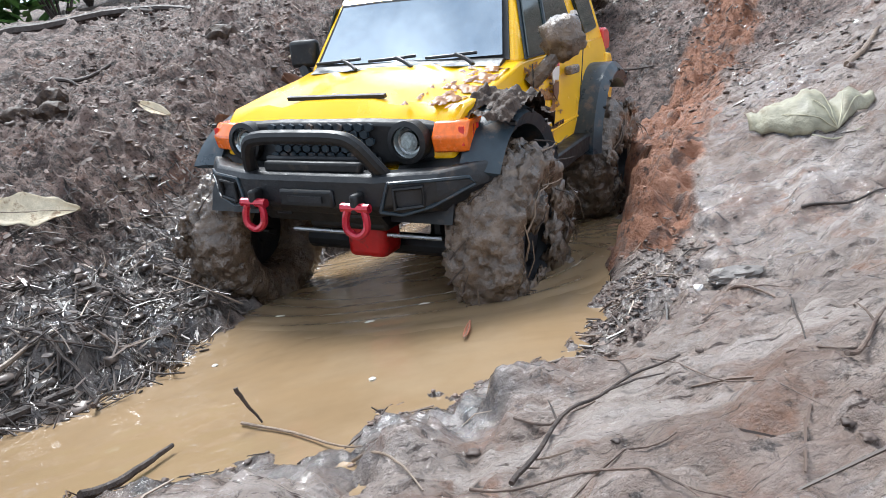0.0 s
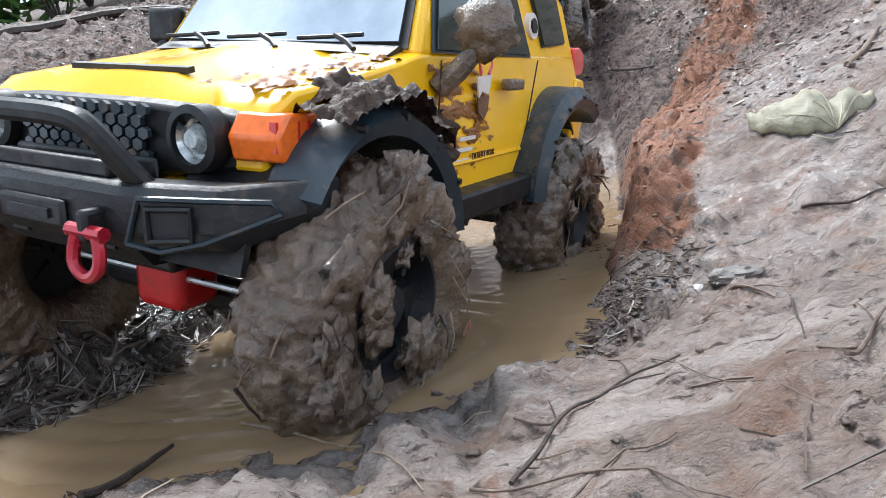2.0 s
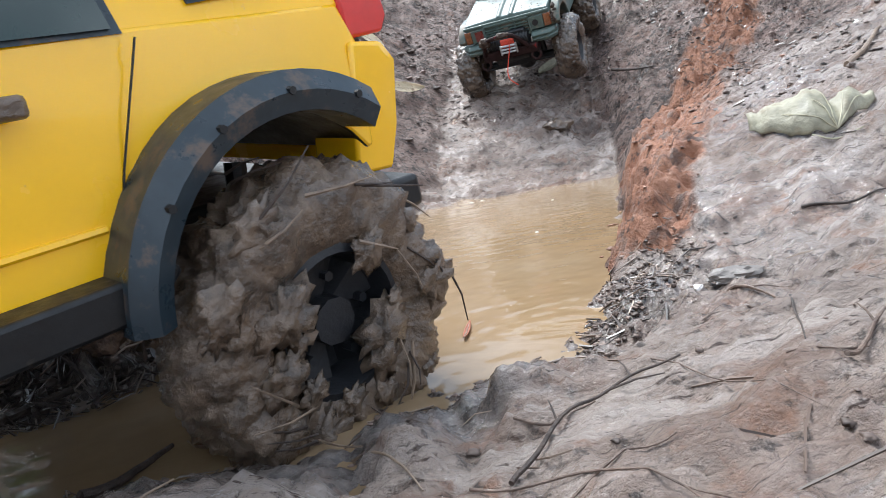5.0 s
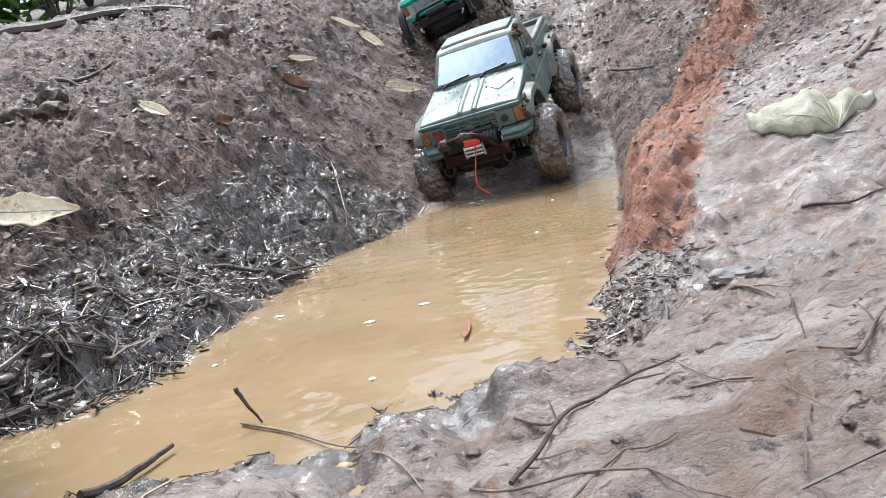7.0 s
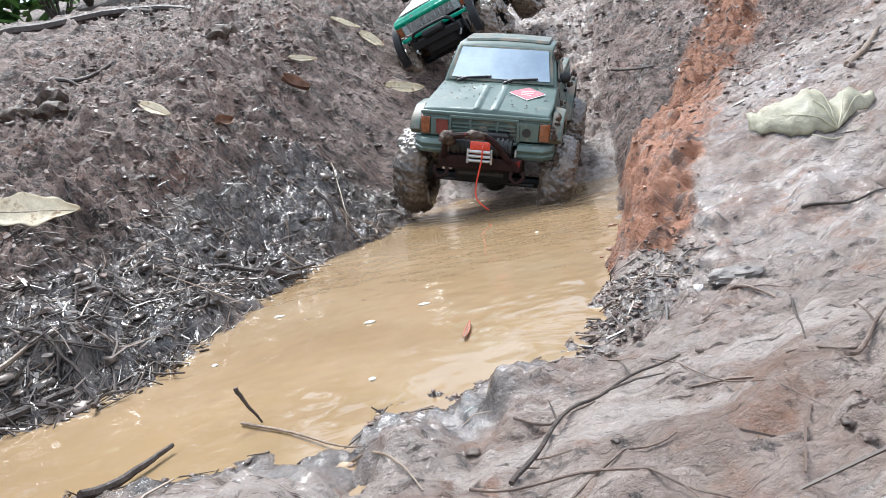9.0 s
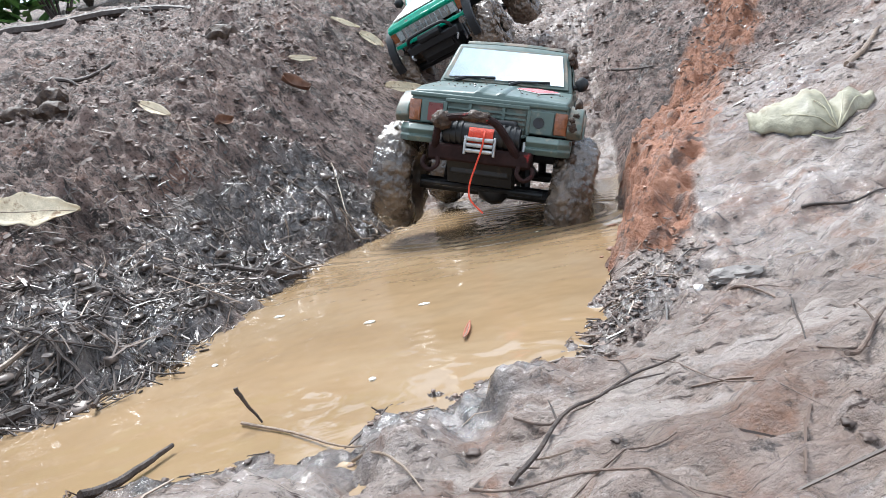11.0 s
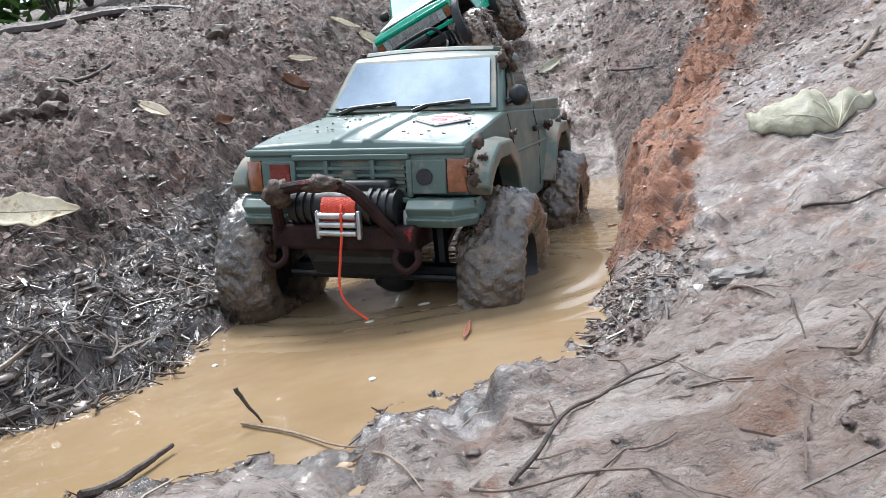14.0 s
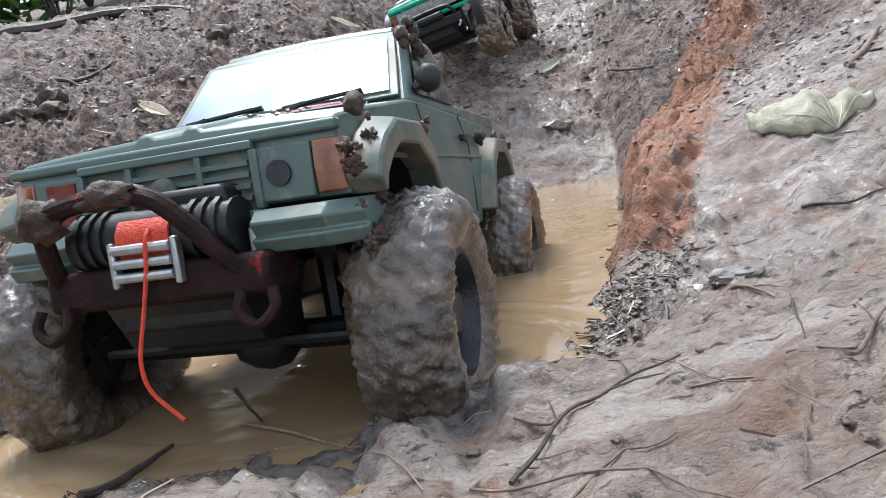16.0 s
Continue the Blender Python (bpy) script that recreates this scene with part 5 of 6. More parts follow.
# ---- the teal truck waiting behind ----
def teal_truck():
    car = thing("toy_truck", "teal green toy truck with silver grille leaning on the slope", "toy car")
    AX, AZ = 0.145, 0.055
    top = [(0.190, 0.152), (0.184, 0.160), (0.10, 0.170), (0.068, 0.174), (-0.06, 0.174), (-0.212, 0.172), (-0.216, 0.15)]
    prof = arch_profile(0.190, -0.214, AX, -AX, 0.088, 0.088, 0.062, 0.094, top)
    part("body", slab(prof, [0.088 * q for q in (-1, -0.9, -0.4, 0, 0.4, 0.9, 1)], lambda x, y, z: (x, y * (1 - 0.5 * max(0, z - 0.14)), z + (0.004 * (1 - (y / 0.088) ** 2) if z > 0.15 else 0)),
                      lambda x, z: in_arch(x, z, (AX, 0.088, 0.062), (-AX, 0.088, 0.062)) or z < 0.098), (TEAL, BLACK), car, bevel=0.003)
    cab = [(0.066, 0.172), (0.024, 0.226), (-0.10, 0.230), (-0.115, 0.172)]
    part("cabin", slab(cab, [0.082 * q for q in (-1, -0.9, 0, 0.9, 1)], lambda x, y, z: (x, y * (1 - 0.14 * (z - 0.172) / 0.055), z)), TEAL, car, bevel=0.003)
    part("windscreen", plate([(0.0655, -0.074, 0.177), (0.0655, 0.074, 0.177), (0.030, 0.066, 0.221), (0.030, -0.066, 0.221)], (0.0016, 0, 0.0014)), SHIELD, car, "pale glossy windscreen")
    part("bonnet_panel", plate([(0.178, -0.070, 0.1655), (0.178, 0.070, 0.1655), (0.078, 0.066, 0.1775), (0.078, -0.066, 0.1775)], (0, 0, 0.0014)), SILVER, car, "greyish bonnet panel")
    part("round_sticker", disc((0.150, -0.042, 0.1705), (0.1, 0, 1), 0.014, 0.0012, 18), STICKW, car)
    part("grille", box(0.191, 0, 0.136, 0.004, 0.110, 0.020), SILVER, car)
    for i in range(9):
        part("grille_bar", box(0.194, -0.048 + 0.012 * i, 0.136, 0.003, 0.002, 0.018), LENS, car)
    part("grille_line", box(0.1945, 0, 0.136, 0.003, 0.108, 0.002), LENS, car)
    part("chin", box(0.190, 0, 0.117, 0.010, 0.172, 0.008), TEAL, car, bevel=0.002)
    part("brow", box(0.190, 0, 0.152, 0.008, 0.172, 0.007), TEAL, car, bevel=0.002)
    for s in (1, -1):
        part("headlight", box(0.191, s * 0.063, 0.136, 0.005, 0.014, 0.019), LENS, car)
        part("turn_signal", box(0.188, s * 0.079, 0.136, 0.008, 0.014, 0.019), AMBER, car, bevel=0.001)
        part("lamp", disc((0.204, s * 0.075, 0.108), (1, 0, 0), 0.007, 0.008, 14), CHROME, car)
        part("side_window", plate([(x, s * y, z) for x, y, z in ((0.05, 0.0825, 0.178), (0.018, 0.0745, 0.221), (-0.09, 0.0735, 0.222), (-0.10, 0.0825, 0.178))], (0, s * 0.001, 0)), GLASS, car)
        part("mirror", lump((0.05, s * 0.096, 0.188), (0.007, 0.011, 0.010), 3, 0.1, 2), BLACK, car)
        part("flare", slab(arc(AX, 0.088, 0.062, 195, -15, 10) + arc(AX, 0.088, 0.070, -15, 195, 10), [s * 0.084, s * 0.100]), BLACK, car)
        part("flare", slab(arc(-AX, 0.088, 0.062, 195, -15, 10) + arc(-AX, 0.088, 0.070, -15, 195, 10), [s * 0.084, s * 0.100]), BLACK, car)
        part("link_arm", rod([(AX, s * 0.045, AZ), (0.05, s * 0.03, 0.085)], 0.004, 6), BLACK, car)
        part("shock_absorber", rod([(AX - 0.01, s * 0.05, AZ), (AX - 0.02, s * 0.045, 0.12)], 0.006, 8), SILVER, car)
        part("tow_hook", rod(curve([(0.205, s * 0.05, 0.095), (0.212, s * 0.056, 0.088), (0.212, s * 0.05, 0.081)], 3), 0.0022, 6), SILVER, car)
    part("bumper", box(0.200, 0, 0.098, 0.022, 0.120, 0.018), BLACK, car, "black front bumper", bevel=0.003)
    part("bull_bar", rod(curve([(0.206, -0.05, 0.104), (0.216, -0.046, 0.120), (0.217, -0.03, 0.126), (0.217, 0.03, 0.126), (0.216, 0.046, 0.120), (0.206, 0.05, 0.104)], 4), 0.0035, 8), BLACK, car, "black tubular bull bar")
    part("winch", rod([(0.208, -0.025, 0.112), (0.208, 0.025, 0.112)], 0.009, 10), BLACK, car)
    part("chassis", box(0, 0, 0.086, 0.40, 0.07, 0.026), BLACK, car)
    part("skid_plate", slab([(0.2, 0.09), (0.19, 0.062), (0.14, 0.055), (0.14, 0.09)], [-0.04, 0.04]), BLACK, car)
    for x in (AX, -AX):
        part("axle", rod([(x, -0.08, AZ), (x, 0.08, AZ)], 0.008, 8), BLACK, car)
    wheels = []
    for i, (x, y) in enumerate(((AX, 0.096), (AX, -0.096), (-AX, 0.096), (-AX, -0.096))):
        w = wheel(car, "wheel", 0.060, 0.052, 17, 0.8, 21 + i, 1 if y > 0 else -1, MUD, CLEANRUB)
        tagged(w, "knobbly wheel caked in dry brown mud")
        wheels.append((w, x, y, AZ))
    return car, wheels


YELLOW_CAR, YELLOW_WHEELS = yellow_suv()
GREEN_CAR, GREEN_WHEELS, CORD = green_pickup()
TEAL_CAR, TEAL_WHEELS = teal_truck()


# ---- twigs, leaves and stones lying about ----
def litter_material(name, a, b, c, rough):
    """Bits that differ from piece to piece."""
    m = bpy.data.materials.new(name)
    m.use_nodes = True
    n, l = m.node_tree.nodes, m.node_tree.links
    g = n.new("ShaderNodeNewGeometry")
    r = n.new("ShaderNodeValToRGB")
    r.color_ramp.elements[0].color, r.color_ramp.elements[1].color = (*a, 1), (*c, 1)
    e = r.color_ramp.elements.new(0.6)
    e.color = (*b, 1)
    l.new(g.outputs["Random Per Island"], r.inputs["Fac"])
    l.new(r.outputs["Color"], n["Principled BSDF"].inputs["Base Color"])
    n["Principled BSDF"].inputs["Roughness"].default_value = rough
    return m


def twig(plan, r, mat, name, label, lift=0.0, ends=None, forks=0, seed=1):
    """A crooked twig through points of the plan, lying on the ground; ends raises its two ends."""
    rnd = random.Random(seed)
    pts = []
    for i, p in enumerate(curve([(x, y, 0) for x, y in plan], 5)):
        pts.append(Vector((p.x + rnd.uniform(-1, 1) * r * 0.2, p.y + rnd.uniform(-1, 1) * r * 0.2, 0)))
    for i, p in enumerate(pts):
        k = i / (len(pts) - 1)
        up = lift + (ends[0] * (1 - k) + ends[1] * k if ends else 0)
        p.z = max(ground_z(p.x, p.y), 0.0) + r * 0.6 + up + rnd.uniform(0, 0.3) * r
    for _ in range(3):
        zs = [p.z for p in pts]
        for i in range(1, len(pts) - 1):
            pts[i].z = max(zs[i] * 0.5 + (zs[i - 1] + zs[i + 1]) * 0.25, zs[i] - r * 0.4)
    ob = thing(name, label, "twig", "twigs on the mud")
    part("stem", rod(pts, r, 7, None, r * 0.45), mat, ob)
    for f in range(forks):
        k = rnd.randrange(len(pts) // 3, len(pts) - 1)
        d = (pts[-1] - pts[0]).normalized()
        side = Vector((-d.y, d.x, 0)) * rnd.choice((-1, 1))
        ln = (pts[-1] - pts[0]).length * rnd.uniform(0.18, 0.35)
        q = pts[k] + (d * 0.6 + side * 0.7) * ln
        q.z = max(ground_z(q.x, q.y), 0) + r * 0.5 + 0.002
        part("fork", rod([pts[k], (pts[k] + q) / 2 + Vector((0, 0, 0.001)), q], r * 0.55, 6, None, r * 0.25), mat, ob)
    return ob


def leaf(name, label, at, length, width, turn, curl, mat, tilt=(0, 0), seed=1, ragged=0.12, lift=0.004, follow=True, stem=True):
    """A dead leaf: a cupped, uneven blade with a midrib, side veins and a stalk."""
    rnd = random.Random(seed)
    nu, nv = 22, 12
    ob = thing(name, label, "leaf", "fallen leaves")
    z0 = max(ground_z(*at), 0.0)
    step = 0.02
    gx = (ground_z(at[0] + step, at[1]) - ground_z(at[0] - step, at[1])) / (2 * step)
    gy = (ground_z(at[0], at[1] + step) - ground_z(at[0], at[1] - step)) / (2 * step)
    slope = Vector((-gx, -gy, 1)).normalized() if follow else Vector((0, 0, 1))
    m = Matrix.Translation((at[0], at[1], z0 + lift)) @ Vector((0, 0, 1)).rotation_difference(slope).to_matrix().to_4x4() @ pose(0, 0, 0, tilt[0], tilt[1], turn)
    ob.matrix_basis = m

    def surf(u, v):
        half = width / 2 * (math.sin(math.pi * min(1, u * 0.94 + 0.05)) ** 0.7) * (1 - 0.25 * u)
        half *= 1 + ragged * noise.noise(Vector((u * 6, v, seed * 3.7)))
        x = (u - 0.5) * length
        y = v * half
        z = curl * (v * v) * width * 0.5 + 0.25 * curl * length * (u - 0.5) ** 2 + 0.05 * width * noise.noise(Vector((u * 3.5, v * 2.2, seed * 1.3)))
        z -= 0.02 * width * abs(math.sin(u * 16 + abs(v) * 3))
        return Vector((x, y, z))
    bm = bmesh.new()
    grid = [[bm.verts.new(surf(i / nu, -1 + 2 * j / nv)) for j in range(nv + 1)] for i in range(nu + 1)]
    for i in range(nu):
        for j in range(nv):
            bm.faces.new((grid[i][j], grid[i + 1][j], grid[i + 1][j + 1], grid[i][j + 1]))
    blade = part("blade", bm, mat, ob)
    thick = blade.modifiers.new("thickness", "SOLIDIFY")
    thick.thickness = 0.0005
    rib = [surf(i / 10, 0) + Vector((0, 0, 0.0004)) for i in range(11)]
    part("midrib", rod(rib, 0.0007, 5, None, 0.0003), PALEWOOD, ob)
    if stem:
        part("stalk", rod(curve([rib[0], rib[0] + Vector((-length * 0.16, width * 0.03, -0.001)), rib[0] + Vector((-length * 0.32, -width * 0.06, -0.002))], 4), 0.0008, 5, None, 0.0005), PALEWOOD, ob)
    return ob


def scatter_bits(name, label, count, seed, where, length, width, flat, mat, category, tilt=0.35):
    """Many small sticks or flakes strewn on the ground, in one mesh; where(x, y) is the chance of one lying there."""
    g = np.random.default_rng(seed)
    xs, ys = [], []
    while sum(map(len, xs)) < count:
        x, y = g.uniform(-0.75, 0.9, 20000), 0.1 + 2.2 * g.uniform(0, 1, 20000) ** 1.5
        keep = g.uniform(0, 1, 20000) < where(x, y)
        xs.append(x[keep])
        ys.append(y[keep])
    x, y = np.concatenate(xs)[:count], np.concatenate(ys)[:count]
    z = np.maximum(land(x, y)[0], 0)
    ln = g.uniform(*length, count) / 2
    wd = g.uniform(*width, count) / 2
    a, t, roll = g.uniform(0, np.pi, count), g.normal(0, tilt, count), g.normal(0, 0.5, count)
    d = np.stack([np.cos(a) * np.cos(t), np.sin(a) * np.cos(t), np.sin(t)], 1)
    s = np.stack([-np.sin(a), np.cos(a), roll], 1)
    s /= np.linalg.norm(s, axis=1)[:, None]
    gx = np.clip((land(x + 0.012, y)[0] - land(x - 0.012, y)[0]) / 0.024, -1.2, 1.2)
    gy = np.clip((land(x, y + 0.012)[0] - land(x, y - 0.012)[0]) / 0.024, -1.2, 1.2)
    for v in (d, s):
        v[:, 2] += gx * v[:, 0] + gy * v[:, 1]
        v /= np.linalg.norm(v, axis=1)[:, None]
    u = np.cross(d, s)
    u /= np.linalg.norm(u, axis=1)[:, None]
    bend = g.normal(0, 0.18, count)
    c = np.stack([x, y, z + wd * flat * 0.5 + np.abs(np.sin(t)) * ln * 0.45], 1)
    rings = []
    for k in (-1, 0, 1):
        mid = c + d * (ln * k)[:, None] + s * (bend * ln * (1 - k * k))[:, None]
        q = wd * (1.0 if k == 0 else 0.7)
        for i, j in ((1, 1), (-1, 1), (-1, -1), (1, -1)):
            rings.append(mid + s * (i * q)[:, None] + u * (j * q * flat)[:, None])
    co = np.stack(rings, 1).reshape(-1, 3)
    one = []
    for k in (0, 4):
        for j in range(4):
            one.append((k + j, k + (j + 1) % 4, k + 4 + (j + 1) % 4, k + 4 + j))
    one += [(3, 2, 1, 0), (8, 9, 10, 11)]
    faces = (np.array(one)[None] + (np.arange(count) * 12)[:, None, None]).reshape(-1, 4)
    me = bpy.data.meshes.new(name)
    me.from_pydata(co.tolist(), [], faces.tolist())
    me.materials.append(mat)
    return tagged(new(name, me), label, category, kind="stuff")


def scatter_clods(name, label, count, seed, where, size, mat):
    """Crumbs of earth in one mesh."""
    g = np.random.default_rng(seed)
    ball = bmesh.new()
    bmesh.ops.create_icosphere(ball, subdivisions=2, radius=1)
    base = np.array([v.co[:] for v in ball.verts])
    tri = np.array([[v.index for v in f.verts] for f in ball.faces])
    ball.free()
    xs, ys = [], []
    while sum(map(len, xs)) < count:
        x, y = g.uniform(-0.75, 0.9, 20000), 0.1 + 2.2 * g.uniform(0, 1, 20000) ** 1.3
        keep = g.uniform(0, 1, 20000) < where(x, y)
        xs.append(x[keep])
        ys.append(y[keep])
    x, y = np.concatenate(xs)[:count], np.concatenate(ys)[:count]
    z = np.maximum(land(x, y)[0], 0)
    r = size[0] + (size[1] - size[0]) * g.uniform(0, 1, count) ** 3
    shape = base[None] * (1 + 0.28 * g.normal(0, 1, (count, len(base), 1))) * g.uniform(0.6, 1.3, (count, 1, 3)) * np.array([1, 1, 0.5])
    co = (shape * r[:, None, None] + np.stack([x, y, z + r * 0.15], 1)[:, None]).reshape(-1, 3)
    faces = (tri[None] + (np.arange(count) * len(base))[:, None, None]).reshape(-1, 3)
    me = bpy.data.meshes.new(name)
    me.from_pydata(co.tolist(), [], faces.tolist())
    me.materials.append(mat)
    me.polygons.foreach_set("use_smooth", np.ones(len(me.polygons), dtype=bool))
    return tagged(new(name, me), label, "soil", kind="stuff")


def left_s(x, y):
    return np.interp(y, Y_L, X_L) - x


def right_d(x, y):
    return x - np.interp(y, Y_R, X_R)


def on_left(x, y):
    s = left_s(x, y)
    return ease(s, -0.005, 0.02) * (1 - ease(s, 0.12, 0.28)) * (1 - ease(y, 0.95, 1.2)) * (0.5 + 0.5 * (fractal(x, y, 0.06, 3, 51) > -0.15))


def on_hill(x, y):
    s, d = left_s(x, y), right_d(x, y)
    return np.maximum(ease(s, 0.05, 0.2), ease(y, 1.25, 1.5)) * (0.3 + 0.7 * (fractal(x, y, 0.1, 3, 53) > 0))


def on_shore(x, y):
    d = right_d(x, y)
    return np.clip(1 - np.abs(d - 0.045) / 0.06, 0, 1) * (y > 0.2) * (1 - ease(y, 0.41, 0.52)) * (land(x, y)[0] > 0.001)


def on_right(x, y):
    return ease(right_d(x, y), 0.0, 0.05) * (y > 0.13) * 0.6


def on_upper(x, y):
    return ease(right_d(x, y), 0.07, 0.16) * ease(y, 0.5, 0.85) * (0.3 + 0.7 * (fractal(x, y, 0.08, 3, 57) > -0.05))


def on_clay(x, y):
    c = land(x, y)[1]
    return np.maximum(c, 0.25 * ease(right_d(x, y), 0.02, 0.1) * ease(y, 0.7, 1.0))


DARKBITS = litter_material("rotten_bits", (0.022, 0.016, 0.013), (0.095, 0.073, 0.060), (0.25, 0.20, 0.168), 0.30)
HILLBITS = litter_material("hill_bits", (0.03, 0.02, 0.016), (0.13, 0.085, 0.06), (0.36, 0.27, 0.20), 0.5)
CRUMBS = litter_material("earth_crumbs", (0.045, 0.03, 0.024), (0.13, 0.092, 0.074), (0.23, 0.16, 0.13), 0.62)
CLAYCRUMBS = litter_material("clay_crumbs", (0.08, 0.045, 0.03), (0.24, 0.115, 0.07), (0.33, 0.18, 0.12), 0.55)
scatter_bits("leaf_litter", "dark rotten twigs and leaf bits on the bank", 7000, 3, on_left, (0.005, 0.034), (0.0004, 0.0014), 0.7, DARKBITS, "litter")
scatter_bits("leaf_litter", "wet rotten leaf flakes on the bank", 4200, 4, on_left, (0.003, 0.012), (0.0015, 0.0045), 0.2, DARKBITS, "litter", 0.4)
scatter_bits("hill_litter", "small straws and leaf bits on the slope", 1500, 5, on_hill, (0.005, 0.03), (0.0006, 0.002), 0.5, HILLBITS, "litter", 0.25)
scatter_bits("hill_flakes", "flat crumbly soil and leaf flakes on the slope", 2600, 15, on_hill, (0.003, 0.013), (0.002, 0.007), 0.35, CRUMBS, "litter", 0.08)
scatter_bits("hill_flakes", "dark leaf scraps trodden into the slope", 2800, 16, on_hill, (0.003, 0.012), (0.001, 0.004), 0.3, DARKBITS, "litter", 0.12)
scatter_bits("shore_litter", "wet black bits along the puddle edge", 170, 6, on_shore, (0.003, 0.018), (0.0005, 0.0014), 0.6, DARKBITS, "litter", 0.25)
scatter_bits("bank_straw", "fine roots and straws on the mud bank", 260, 7, on_right, (0.008, 0.05), (0.0004, 0.0010), 0.8, HILLBITS, "litter", 0.08)
scatter_bits("root_tangle", "pale straws and fine roots tangled on the bank", 420, 17, on_left, (0.02, 0.07), (0.0004, 0.0011), 0.8, HILLBITS, "litter", 0.22)
scatter_clods("hill_clods", "loose brown clods on the slope", 4500, 8, on_hill, (0.0012, 0.007), CRUMBS)
scatter_clods("rot_clods", "black crumbs of rotten soil on the bank", 1500, 9, on_left, (0.0015, 0.007), DARKBITS)
scatter_clods("shore_clods", "wet crumbs along the puddle edge", 1900, 10, on_shore, (0.0005, 0.0020), CRUMBS)
scatter_bits("bank_flakes", "dark crumbs and bark bits on the upper bank", 1500, 18, on_upper, (0.003, 0.014), (0.001, 0.004), 0.4, DARKBITS, "litter", 0.12)
scatter_bits("shore_straw", "pale straws in the wet mud beside the puddle", 130, 19, on_shore, (0.008, 0.032), (0.0004, 0.0009), 0.8, HILLBITS, "litter", 0.12)
scatter_clods("bank_clods", "brown crumbs on the upper bank", 1800, 20, on_upper, (0.001, 0.0045), CRUMBS)
scatter_clods("clay_clods", "crumbs of red clay on the cut bank", 700, 11, on_clay, (0.001, 0.0045), CLAYCRUMBS)
scatter_clods("bank_crumbs", "small crumbs on the wet mud bank", 700, 12, on_right, (0.0006, 0.0026), CRUMBS)

MUDTWIG = material("mud_coated_twig", (0.13, 0.088, 0.066), 0.5, vary=0.5, scale=140, bump=0.8, bump_scale=300)
DARK, PALE = "dark wet twig lying on the mud", "pale thin stick lying on the mud"
twig([(-0.1105, 0.322), (-0.107, 0.3235), (-0.102, 0.325)], 0.0012, BARK, "twig", "dark crooked twig sticking out of the puddle", ends=(0.0205, 0.0), seed=2)
twig([(0.008, 0.197), (0.021, 0.217), (0.035, 0.237), (0.057, 0.250), (0.083, 0.256)], 0.0010, BARK, "twig", "long dark forked twig beside the puddle", 0.002, forks=3, seed=3)
twig([(-0.140, 0.862), (-0.128, 0.842), (-0.119, 0.827)], 0.0042, BARK, "stick", "grey-brown stick leaning out of the rotten bank", ends=(0.035, 0.0), seed=4)
twig([(-0.173, 0.667), (-0.158, 0.674), (-0.143, 0.681)], 0.0062, BARK, "stick", "short reddish brown wood stub at the water", 0.004, seed=5)
twig([(-0.243, 0.705), (-0.181, 0.690), (-0.135, 0.721)], 0.003, BARK, "twig", DARK, 0.006, forks=2, seed=6)
twig([(-0.287, 0.421), (-0.270, 0.446)], 0.0022, PALEWOOD, "stick", PALE, 0.004, seed=7)
twig([(-0.224, 0.418), (-0.207, 0.435), (-0.175, 0.427)], 0.0013, BARK, "twig", DARK, 0.002, seed=8)
twig([(0.240, 0.455), (0.266, 0.446), (0.289, 0.442)], 0.0013, BARK, "twig", "black twig on the wet bank", 0.001, seed=9)
twig([(0.140, 0.349), (0.146, 0.325), (0.148, 0.300)], 0.0011, MUDTWIG, "twig", "black twig on the wet bank", 0.001, forks=1, seed=10)
twig([(0.138, 0.276), (0.130, 0.256), (0.123, 0.238)], 0.0006, BARK, "twig", DARK, seed=11)
twig([(0.114, 0.235), (0.126, 0.230), (0.138, 0.225)], 0.0005, MUDTWIG, "twig", PALE, forks=1, seed=12)
twig([(0.125, 0.216), (0.143, 0.231), (0.154, 0.240)], 0.0010, MUDTWIG, "twig", "forked grey-brown twig on the bank", 0.001, forks=1, seed=13)
twig([(-0.051, 0.264), (-0.032, 0.235), (-0.020, 0.207)], 0.0007, PALEWOOD, "stick", PALE, 0.001, seed=14)
twig([(-0.113, 0.327), (-0.077, 0.298), (-0.046, 0.263)], 0.0009, PALEWOOD, "stick", PALE, 0.001, seed=15)
twig([(-0.005, 0.194), (0.024, 0.191), (0.045, 0.175), (0.061, 0.158)], 0.0006, MUDTWIG, "twig", DARK, 0.001, forks=1, seed=16)
twig([(-0.290, 0.372), (-0.262, 0.386), (-0.236, 0.409)], 0.0048, BARK, "branch", "thick black wet branch at the water's edge", 0.003, forks=1, seed=17)
twig([(-0.213, 0.384), (-0.216, 0.402), (-0.200, 0.404)], 0.0016, BARK, "twig", DARK, 0.004, seed=18)
twig([(0.071, 0.270), (0.086, 0.236), (0.103, 0.190)], 0.0004, MUDTWIG, "twig", DARK, seed=19)
twig([(0.015, 0.248), (0.031, 0.240), (0.047, 0.251)], 0.0008, MUDTWIG, "stick", PALE, 0.001, seed=20)
twig([(-0.160, 0.262), (-0.149, 0.288), (-0.141, 0.309)], 0.0024, BARK, "branch", "thick black wet branch at the water's edge", 0.002, seed=21)
twig([(-0.162, 0.622), (-0.176, 0.650), (-0.186, 0.676)], 0.0022, BARK, "twig", DARK, 0.004, seed=22)
twig([(0.161, 0.464), (0.180, 0.451), (0.206, 0.450)], 0.0008, BARK, "twig", DARK, seed=23)
twig([(-0.148, 1.10), (-0.13, 1.0), (-0.111, 0.885)], 0.0012, PALEWOOD, "stick", PALE, 0.010, seed=24)
